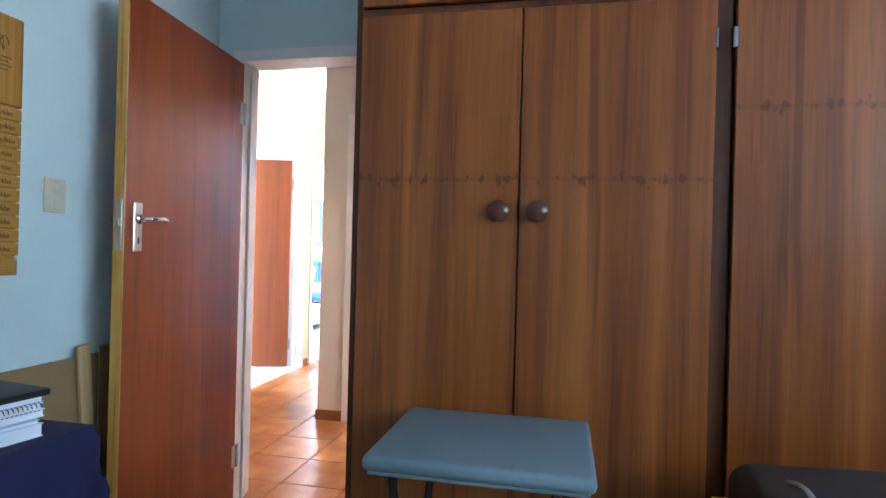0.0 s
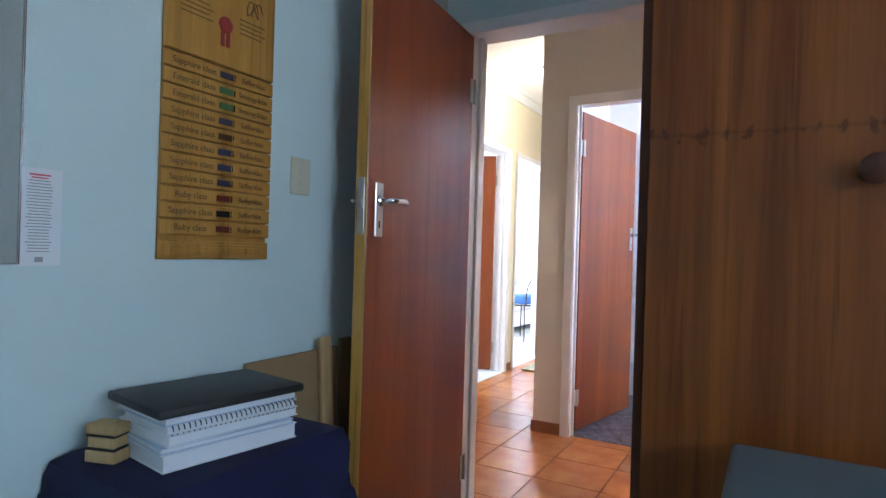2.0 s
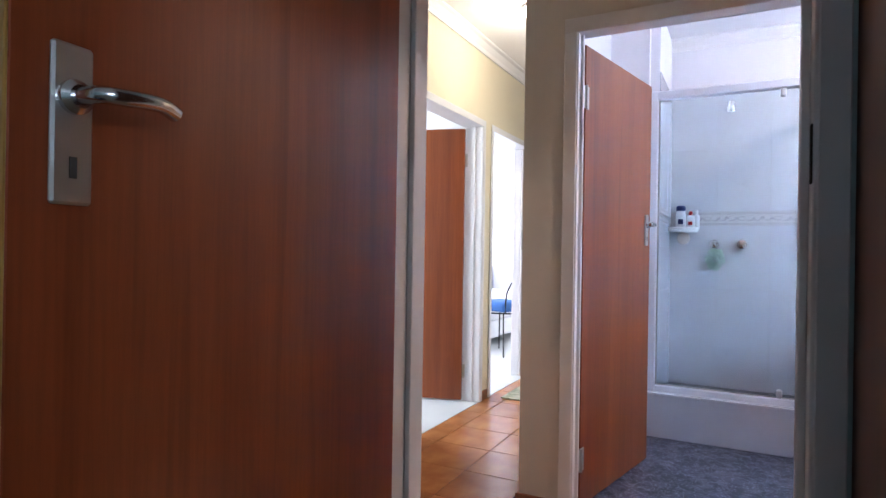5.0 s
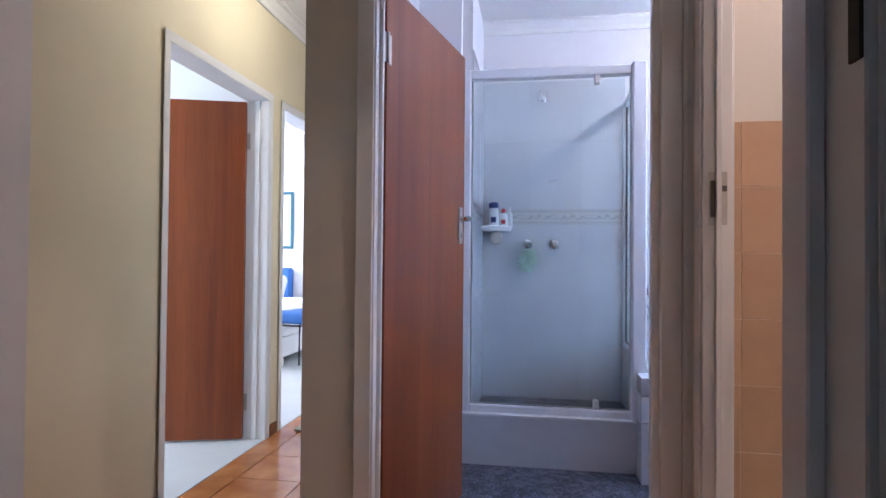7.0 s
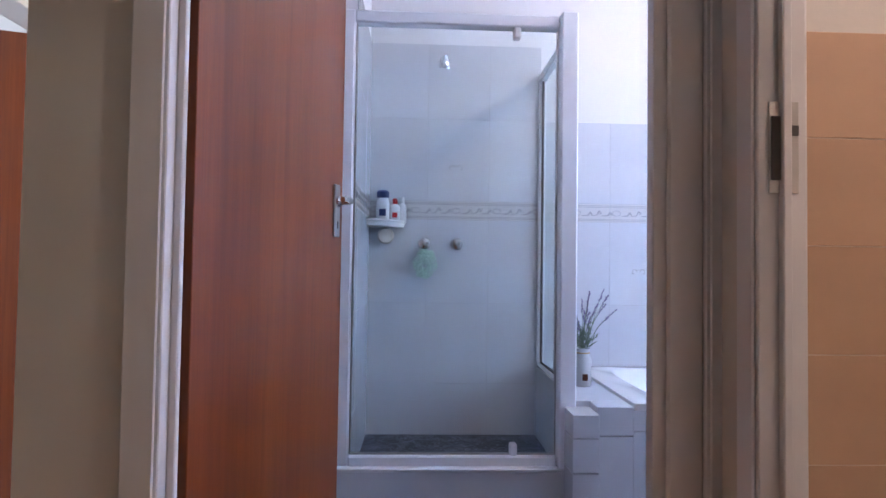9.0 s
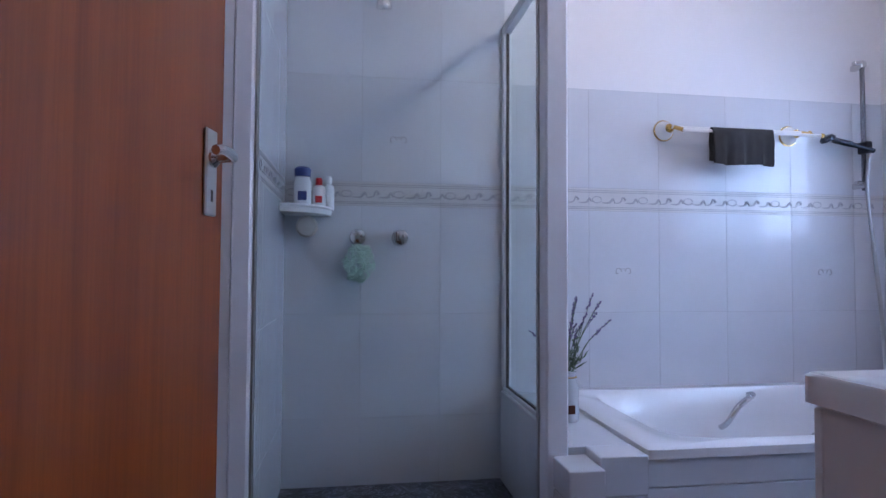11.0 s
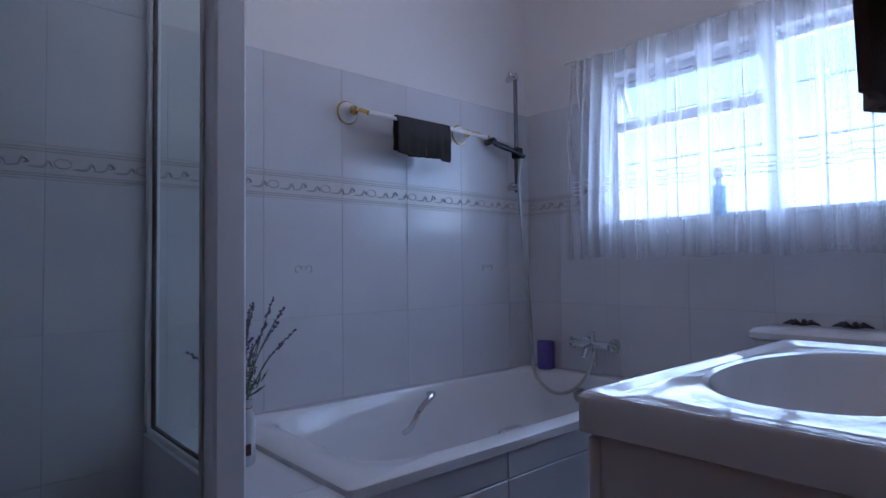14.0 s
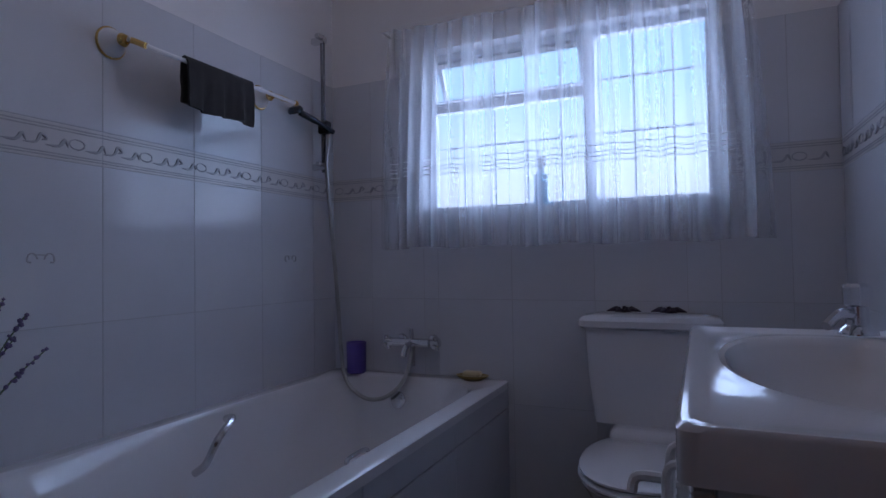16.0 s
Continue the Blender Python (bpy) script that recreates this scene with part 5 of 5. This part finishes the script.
vs = [[bm.verts.new(p) for p in oval(-0.105, 0, 0.105 - e_, 0.236 - e_, z_, 6)] for e_, z_ in ((0.01, 0.798), (0, 0.806), (0, 0.826), (0.012, 0.840), (0.05, 0.846))]
for a, b in zip(vs, vs[1:]):
    for k in range(len(a)):
        bm.faces.new((a[k], a[(k + 1) % len(a)], b[(k + 1) % len(a)], b[k]))
bm.faces.new(vs[0][::-1])
bm.faces.new(vs[-1])
put("cistern_lid", bm, ACRYL, wc, smooth=True)
bm = bmesh.new()
vs = [[bm.verts.new(p) for p in oval(cx2, 0, a_, b_, z_, 2.3)] for cx2, a_, b_, z_ in ((-0.28, 0.16, 0.11, 0), (-0.28, 0.15, 0.10, 0.12), (-0.30, 0.17, 0.12, 0.22), (-0.36, 0.23, 0.165, 0.33), (-0.39, 0.25, 0.185, 0.385), (-0.39, 0.24, 0.178, 0.395))]
for a, b in zip(vs, vs[1:]):
    for k in range(len(a)):
        bm.faces.new((a[k], a[(k + 1) % len(a)], b[(k + 1) % len(a)], b[k]))
bm.faces.new(vs[0][::-1])
bm.faces.new(vs[-1])
add_box(bm, -0.24, -0.01, -0.13, 0.13, 0.30, 0.47, 0.03, 3)
put("bowl", bm, ACRYL, wc, smooth=True)
for nm, z0, z1, e_ in (("seat", 0.396, 0.414, 0.0), ("seat_lid", 0.417, 0.434, 0.004)):
    bm = bmesh.new()
    vs = [[bm.verts.new(p) for p in oval(-0.40, 0, 0.255 - q, 0.19 - q, z_, 2.35)] for q, z_ in ((e_ + 0.006, z0), (e_, z0 + 0.005), (e_, z1 - 0.006), (e_ + 0.012, z1))]
    for a, b in zip(vs, vs[1:]):
        for k in range(len(a)):
            bm.faces.new((a[k], a[(k + 1) % len(a)], b[(k + 1) % len(a)], b[k]))
    bm.faces.new(vs[0][::-1])
    bm.faces.new(vs[-1])
    put(nm, bm, ACRYL, wc, smooth=True)
for y_ in (4.20, 4.05):
    fr_ = thing("dark_ornament", (WX - 0.10, y_, 0.846), "small dark leaf-shaped ornament on the cistern lid", "ornament", group="ornaments on the cistern")
    bm = bmesh.new()
    for q in range(7):
        a = q * 0.9
        add_tube(bm, [(0, 0, 0.006), (0.022 * math.cos(a), 0.032 * math.sin(a), 0.016), (0.03 * math.cos(a), 0.06 * math.sin(a), 0.008)], [0.004, 0.010, 0.002], 6)
    put("leaves", bm, material("dark_purple_leaf", 0.5, 0, (0.02, 0.012, 0.03)), fr_, smooth=True)

# vanity
vn = thing("vanity_unit", (-0.15, DY1 + 0.008, 0), "white vanity cabinet with moulded basin top", "vanity")
VW, VD, VZ = 0.38, 0.455, 0.90
bm = bmesh.new()
BCX, BCY = 0.0, 0.25
NB = 72
loops = [oval(0, VD / 2, VW, VD / 2, VZ - 0.046, 50, NB), oval(0, VD / 2, VW, VD / 2, VZ - 0.003, 50, NB), oval(0, VD / 2, VW - 0.004, VD / 2 - 0.004, VZ + 0.002, 40, NB), oval(0, VD / 2, VW - 0.014, VD / 2 - 0.014, VZ + 0.002, 30, NB), oval(0, VD / 2, VW - 0.026, VD / 2 - 0.026, VZ - 0.004, 20, NB)]
for s_, dz in ((1.10, -0.003), (1.05, 0.001), (1.0, -0.002), (0.96, -0.014), (0.90, -0.040), (0.78, -0.078), (0.6, -0.105), (0.35, -0.120), (0.1, -0.125)):
    loops.append(oval(BCX, BCY, 0.27 * s_, 0.155 * s_, VZ + dz, 2.2, NB))
vs = [[bm.verts.new(q) for q in lp] for lp in loops]
for a, b in zip(vs, vs[1:]):
    for k in range(NB):
        bm.faces.new((a[k], a[(k + 1) % NB], b[(k + 1) % NB], b[k]))
bm.faces.new(vs[-1])
put("basin_top", bm, ACRYL, vn, smooth=True)
boxes("cabinet", VANITYBODY, [(-VW + 0.012, -VW + 0.028, 0.0, VD - 0.03, 0.08, VZ - 0.05), (VW - 0.028, VW - 0.012, 0.0, VD - 0.03, 0.08, VZ - 0.05), (-VW + 0.028, VW - 0.028, 0.0, 0.012, 0.08, VZ - 0.05), (-VW + 0.028, VW - 0.028, 0.0, VD - 0.03, 0.08, 0.096), (-VW + 0.03, VW - 0.03, 0.02, VD - 0.07, 0.0, 0.08)], 0.001, vn)
for x0, x1, hx_ in ((-VW + 0.012, -0.002, -0.045), (0.002, VW - 0.012, 0.045)):
    dd = box("door", VANITYBODY, x0, x1, VD - 0.029, VD - 0.011, 0.082, VZ - 0.054, 0.002, vn)
    tube("handle", GLOSS_WHITE, smooth_path([(hx_, VD - 0.011, 0.76), (hx_, VD + 0.022, 0.755), (hx_, VD + 0.026, 0.70), (hx_, VD + 0.022, 0.645), (hx_, VD - 0.011, 0.64)], 5), 0.007, dd)
lathe("waste", CHROME, [(0.022, 0), (0.022, 0.003), (0.012, 0.004)], vn, (0.0, 0.25, VZ - 0.124))
for x_ in (-0.03, 0.06):
    lathe("overflow_pin", CHROME, [(0.006, 0), (0.005, 0.003)], vn, (x_, 0.13, VZ - 0.045), (-60, 0, 0), 10)
tpb = thing("basin_tap", (0.145, DY1 + 0.20, VZ + 0.004), "chrome basin pillar tap with clear fluted head", "tap")
lathe("base", CHROME, [(0.030, 0), (0.028, 0.008), (0.018, 0.016), (0.017, 0.05)], tpb)
tube("spout", CHROME, smooth_path([(0, 0, 0.03), (-0.03, 0.03, 0.036), (-0.055, 0.055, 0.018)], 5), 0.009, tpb)
bm = bmesh.new()
add_lathe(bm, [(0.014, 0.045), (0.021, 0.05), (0.022, 0.08), (0.016, 0.086)], 10)
put("head", bm, CHROME, tpb)
tp2 = thing("toilet_roll_stand", (0.30, 4.05, 0), "white tubular stand beside the vanity", "stand")
tube("frame", GLOSS_WHITE, smooth_path([(0, -0.06, 0.02), (0, -0.06, 0.52), (0, -0.045, 0.56), (0, 0.03, 0.565), (0, 0.045, 0.53)], 5), 0.012, tp2)
lathe("foot", GLOSS_WHITE, [(0.09, 0), (0.088, 0.012), (0.02, 0.02)], tp2, (0, -0.05, 0))

# brown towel on the door wall
hk = thing("towel_ring", (-0.45, DY1, 1.62), "chrome towel rail on the wall above the basin", "towel rail")
tube("bar", CHROME, [(-0.23, 0.115, 0), (0.23, 0.115, 0)], 0.008, hk)
for x_ in (-0.22, 0.22):
    tube("bracket", CHROME, [(x_, 0, 0), (x_, 0.115, 0)], 0.008, hk)
hung_towel("bath_towel", (-0.425, DY1 + 0.115, 1.62), 0.40, 0.425, 0.40, TOWEL_B, "brown bath towel hanging over the rail", rz=180)

# net curtain
cur = thing("net_curtain", (WX - 0.07, 4.465, 0), "gathered sheer white net curtain across the window", "curtain")
CY0, CY1, CZ0, CZ1 = 3.725 - 4.465, 5.215 - 4.465, 1.10, 2.04
bm = bmesh.new()
n, mz = 300, 14
cols = []
random.seed(9)
ph = [random.random() * 6.28 for _ in range(5)]
for i in range(n + 1):
    u = i / n
    col = []
    for k in range(mz + 1):
        w = k / mz
        amp = 0.010 + 0.012 * (1 - w)
        x_ = amp * (math.sin(u * 150 + ph[0] + 1.6 * math.sin(u * 11 + ph[1])) + 0.7 * math.sin(u * 67 + ph[2] + w * 0.8)) + 0.006 * math.sin(u * 23 + ph[3] + w * 2)
        y_ = CY0 + (CY1 - CY0) * (u - 0.5) * (1 - 0.07 * w ** 2) + (CY1 - CY0) * 0.5 + (0.009 + 0.008 * math.sin(u * 37 + ph[2])) * math.cos(u * 150 + ph[0] + 1.6 * math.sin(u * 11 + ph[1]) + 0.5 * w) + 0.006 * math.sin(u * 61 + w * 1.5)
        col.append(bm.verts.new((x_, y_, CZ0 + (CZ1 - CZ0) * w + 0.006 * math.sin(u * 31 + ph[4]) * (1 - w))))
    cols.append(col)
for a, b in zip(cols, cols[1:]):
    for k in range(mz):
        bm.faces.new((a[k], b[k], b[k + 1], a[k + 1]))
net = put("net", bm, NET, cur, smooth=True)
bm = bmesh.new()
for z_ in (1.405, 1.425, 1.44, 1.465):
    add_tube(bm, [(0.0072 * math.sin(i * 1.1), CY0 + (CY1 - CY0) * (0.04 + 0.92 * i / 90), z_ + 0.003 * math.sin(i * 0.9)) for i in range(91)], 0.0016, 4)
put("openwork_bands", bm, FABRIC_WHITE, cur)
boxes("hem", FABRIC_WHITE, [(-0.003, 0.003, CY0 + 0.07, CY1 - 0.07, CZ1 - 0.004, CZ1 + 0.02)], 0.001, cur)
tube("rod", GLOSS_WHITE, [(0.004, CY0 + 0.01, CZ1 + 0.01), (0.004, CY1 - 0.01, CZ1 + 0.01)], 0.007, cur)
for y_ in (CY0 + 0.02, CY1 - 0.02):
    tube("bracket", GLOSS_WHITE, [(0.004, y_, CZ1 + 0.01), (0.078, y_, CZ1 + 0.01)], 0.006, cur)
sb = thing("blue_bottle", (WX + 0.03, 4.525, WZ0 + 0.012), "blue bottle on the bathroom window sill", "bottle")
lathe("body", material("pale_blue_plastic", 0.3, 0, (0.12, 0.40, 0.62)), [(0.026, 0), (0.028, 0.004), (0.028, 0.12), (0.012, 0.135), (0.012, 0.15)], sb)
lathe("cap", GLOSS_WHITE, [(0.014, 0.15), (0.022, 0.165), (0.022, 0.19), (0.01, 0.20)], sb)

# ---- pieces: tiles ----


def slab(name, w, h, th, mat, bev=0.002):
    """One tile mesh lying in local x and z, face towards -y."""
    bm_ = bmesh.new()
    add_box(bm_, -w / 2, w / 2, 0, th, -h / 2, h / 2, bev)
    me = bpy.data.meshes.new(name)
    bmesh.ops.recalc_face_normals(bm_, faces=bm_.faces)
    bm_.to_mesh(me)
    bm_.free()
    me.materials.append(mat)
    return me


def lay(name, me, parent, m):
    o = new(name, me)
    o.parent = parent
    o.matrix_basis = m
    return o


def tile_wall(name, origin, rz, x_from, x_to, phase, rows, pitch, mat, band_rows, label, grout, hole=None):
    """Tiles along local x; hole: (x0, x1, z0) cut out above z0."""
    e = thing(name, origin, label, "wall tiles", kind="structure", rz=rz)
    backs = [(x_from, x_to, 0.0012, 0.007, rows[0][0], rows[-1][1])] if not hole else [(x_from, x_to, 0.0012, 0.007, rows[0][0], hole[2]), (x_from, hole[0], 0.0012, 0.007, hole[2], rows[-1][1]), (hole[1], x_to, 0.0012, 0.007, hole[2], rows[-1][1])]
    boxes("grout", grout, backs, 0, e)
    cuts = [x_from]
    x = phase
    while x > x_from:
        x -= pitch
    while x < x_to:
        if x > x_from + 0.004:
            cuts.append(x)
        x += pitch
    cuts.append(x_to)
    if hole:
        cuts = sorted(set(cuts + [hole[0], hole[1]]))
    cache = {}
    for x0, x1 in zip(cuts, cuts[1:]):
        if x1 - x0 < 0.012:
            continue
        for k, (z0, z1) in enumerate(rows):
            if hole and x0 >= hole[0] - 1e-4 and x1 <= hole[1] + 1e-4:
                if z0 >= hole[2] - 1e-4:
                    continue
                z1 = min(z1, hole[2])
                if z1 - z0 < 0.01:
                    continue
            w, h_ = x1 - x0 - 0.002, z1 - z0 - 0.002
            key = (round(w, 3), round(h_, 3), k in band_rows)
            if key not in cache:
                cache[key] = slab("tile", w, h_, 0.006, WBAND if k in band_rows else mat, 0.0007)
            t_ = lay("tile", cache[key], e, Matrix.Translation(((x0 + x1) / 2, random.uniform(-0.0004, 0.0004), (z0 + z1) / 2)))
    for k in band_rows:
        z0, z1 = rows[k]
        bm_ = bmesh.new()
        seg = [(x_from, x_to)] if not hole else [(x_from, hole[0]), (hole[1], x_to)]
        for a0, a1 in seg:
            if a1 - a0 < 0.02:
                continue
            for zc in (z0 + 0.010, z0 + 0.017, z1 - 0.010, z1 - 0.018):
                add_box(bm_, a0, a1, -0.0015, 0.001, zc - 0.0016, zc + 0.0016)
            x = a0 + 0.03
            q = 0
            while x < a1 - 0.03:
                zc = (z0 + z1) / 2
                if q % 4 == 0:
                    add_tube(bm_, [(x + 0.022 * math.cos(a), -0.001, zc + 0.014 * math.sin(a)) for a in [i * 0.6 for i in range(11)]], 0.0022, 4)
                elif q % 4 == 2:
                    add_tube(bm_, smooth_path([(x - 0.03, -0.001, zc - 0.014), (x, -0.001, zc - 0.01), (x + 0.012, -0.001, zc + 0.012), (x + 0.026, -0.001, zc + 0.002), (x + 0.014, -0.001, zc - 0.003)], 4), [0.0015 + 0.0035 * math.sin(math.pi * i / 16) for i in range(17)], 4)
                else:
                    add_tube(bm_, smooth_path([(x - 0.03, -0.001, zc - 0.013), (x + 0.005, -0.001, zc - 0.012), (x + 0.02, -0.001, zc + 0.006), (x + 0.03, -0.001, zc - 0.012)], 4), [0.001 + 0.005 * math.sin(math.pi * i / 12) for i in range(13)], 4)
                x += 0.054
                q += 1
        tagged(put("border_relief", bm_, BANDLINE, e), kind="stuff")
    return e


def motif(parent, x, z, s=1.0):
    bm_ = bmesh.new()
    for d in (-1, 1):
        add_tube(bm_, smooth_path([(x + d * 0.008, -0.0005, z - 0.004), (x + d * 0.016, -0.0005, z + 0.010), (x + d * 0.030, -0.0005, z + 0.008), (x + d * 0.034, -0.0005, z - 0.010), (x + d * 0.024, -0.0005, z - 0.012)], 4), 0.0024, 4)
    add_box(bm_, x - 0.018, x + 0.018, -0.0015, 0, z + 0.006, z + 0.009)
    put("printed_motif", bm_, BANDLINE, parent)


ROWS_W = [(0.03, 0.463), (0.463, 0.883), (0.883, 1.325), (1.325, 1.425), (1.425, 1.862)]
e = tile_wall("wall_tiles_far", (0, BW, 0), 0, -1.54, WX, -0.251, ROWS_W, 0.3275, WTILE, (3,), "pale grey glazed wall tiles with a wave border", GROUT_W)
for mx2, mz2 in ((-0.093, 1.065), (0.902, 1.065), (-1.083, 1.606)):
    motif(e, mx2, mz2)
tile_wall("wall_tiles_window", (WX, BW, 0), -90, 0.0, BW - DY1 - 0.008, 0.2, ROWS_W, 0.3275, WTILE, (3,), "pale grey glazed wall tiles below the window", GROUT_W, hole=(BW - WY1, BW - WY0, WZ0))
tile_wall("wall_tiles_door", (WX, DY1 + 0.008, 0), 180, 0.0, WX + 0.72, 0.15, ROWS_W, 0.3275, WTILE, (3,), "pale grey glazed tiles behind the basin", GROUT_W)
tile_wall("wall_tiles_shower_side", (-1.538, 4.853, 0), 90, 0.0, BW - 4.853 - 0.002, 0.1, ROWS_W, 0.3275, WTILE, (3,), "pale grey glazed tiles on the shower side wall", GROUT_W)
tile_wall("wall_tiles_shower_top", (0, BW, 0), 0, -1.54, -0.63, -0.251, [(1.862, 2.265)], 0.3275, WTILE, (), "pale grey glazed tiles high in the shower", GROUT_W)
tile_wall("wall_tiles_shower_side_top", (-1.538, 4.853, 0), 90, 0.0, BW - 4.853 - 0.002, 0.1, [(1.862, 2.265)], 0.3275, WTILE, (), "pale grey glazed tiles high in the shower", GROUT_W)
tile_wall("wall_tiles_toilet_room", (0, 3.393, 0), 0, -0.688, 1.39, -0.45, [(0.012 + 0.185 * k, 0.197 + 0.185 * k) for k in range(8)], 0.178, BTILE, (), "beige glazed wall tiles with pale joints", GROUT_B)

# corridor floor tiles
P = 0.333
tm = slab("tile", P - 0.005, P - 0.005, 0.008, TERRA, 0.0015)
for i in range(-3, 5):
    for j in range(-3, 13):
        x0, x1, y0, y1 = -1.985 + P * i, -1.985 + P * (i + 1), 3.03 + P * j, 3.03 + P * (j + 1)
        lim = -0.64 if y0 < 3.40 else -1.925
        if j >= 1:
            lim = -1.925
        x0, x1, y0, y1 = max(x0, CX + 0.002), min(x1, lim), max(y0, 2.162), min(y1, 7.298)
        if j == 1 and i >= 0:
            x0, x1, y0, y1 = -1.985 + P * i, min(-1.985 + P * (i + 1), -0.64), 3.03 + P, 3.458
            if y1 - y0 < 0.01:
                continue
        if x1 - x0 < 0.02 or y1 - y0 < 0.02:
            continue
        w, d = x1 - x0 - 0.005, y1 - y0 - 0.005
        me = tm if abs(w - P + 0.005) < 1e-4 and abs(d - P + 0.005) < 1e-4 else slab("tile", w, d, 0.008, TERRA, 0.0015)
        lay("tile", me, floor_c, Matrix.Translation(((x0 + x1) / 2, (y0 + y1) / 2, random.uniform(0, 0.0005))) @ Matrix.Rotation(radians(-90), 4, "X"))
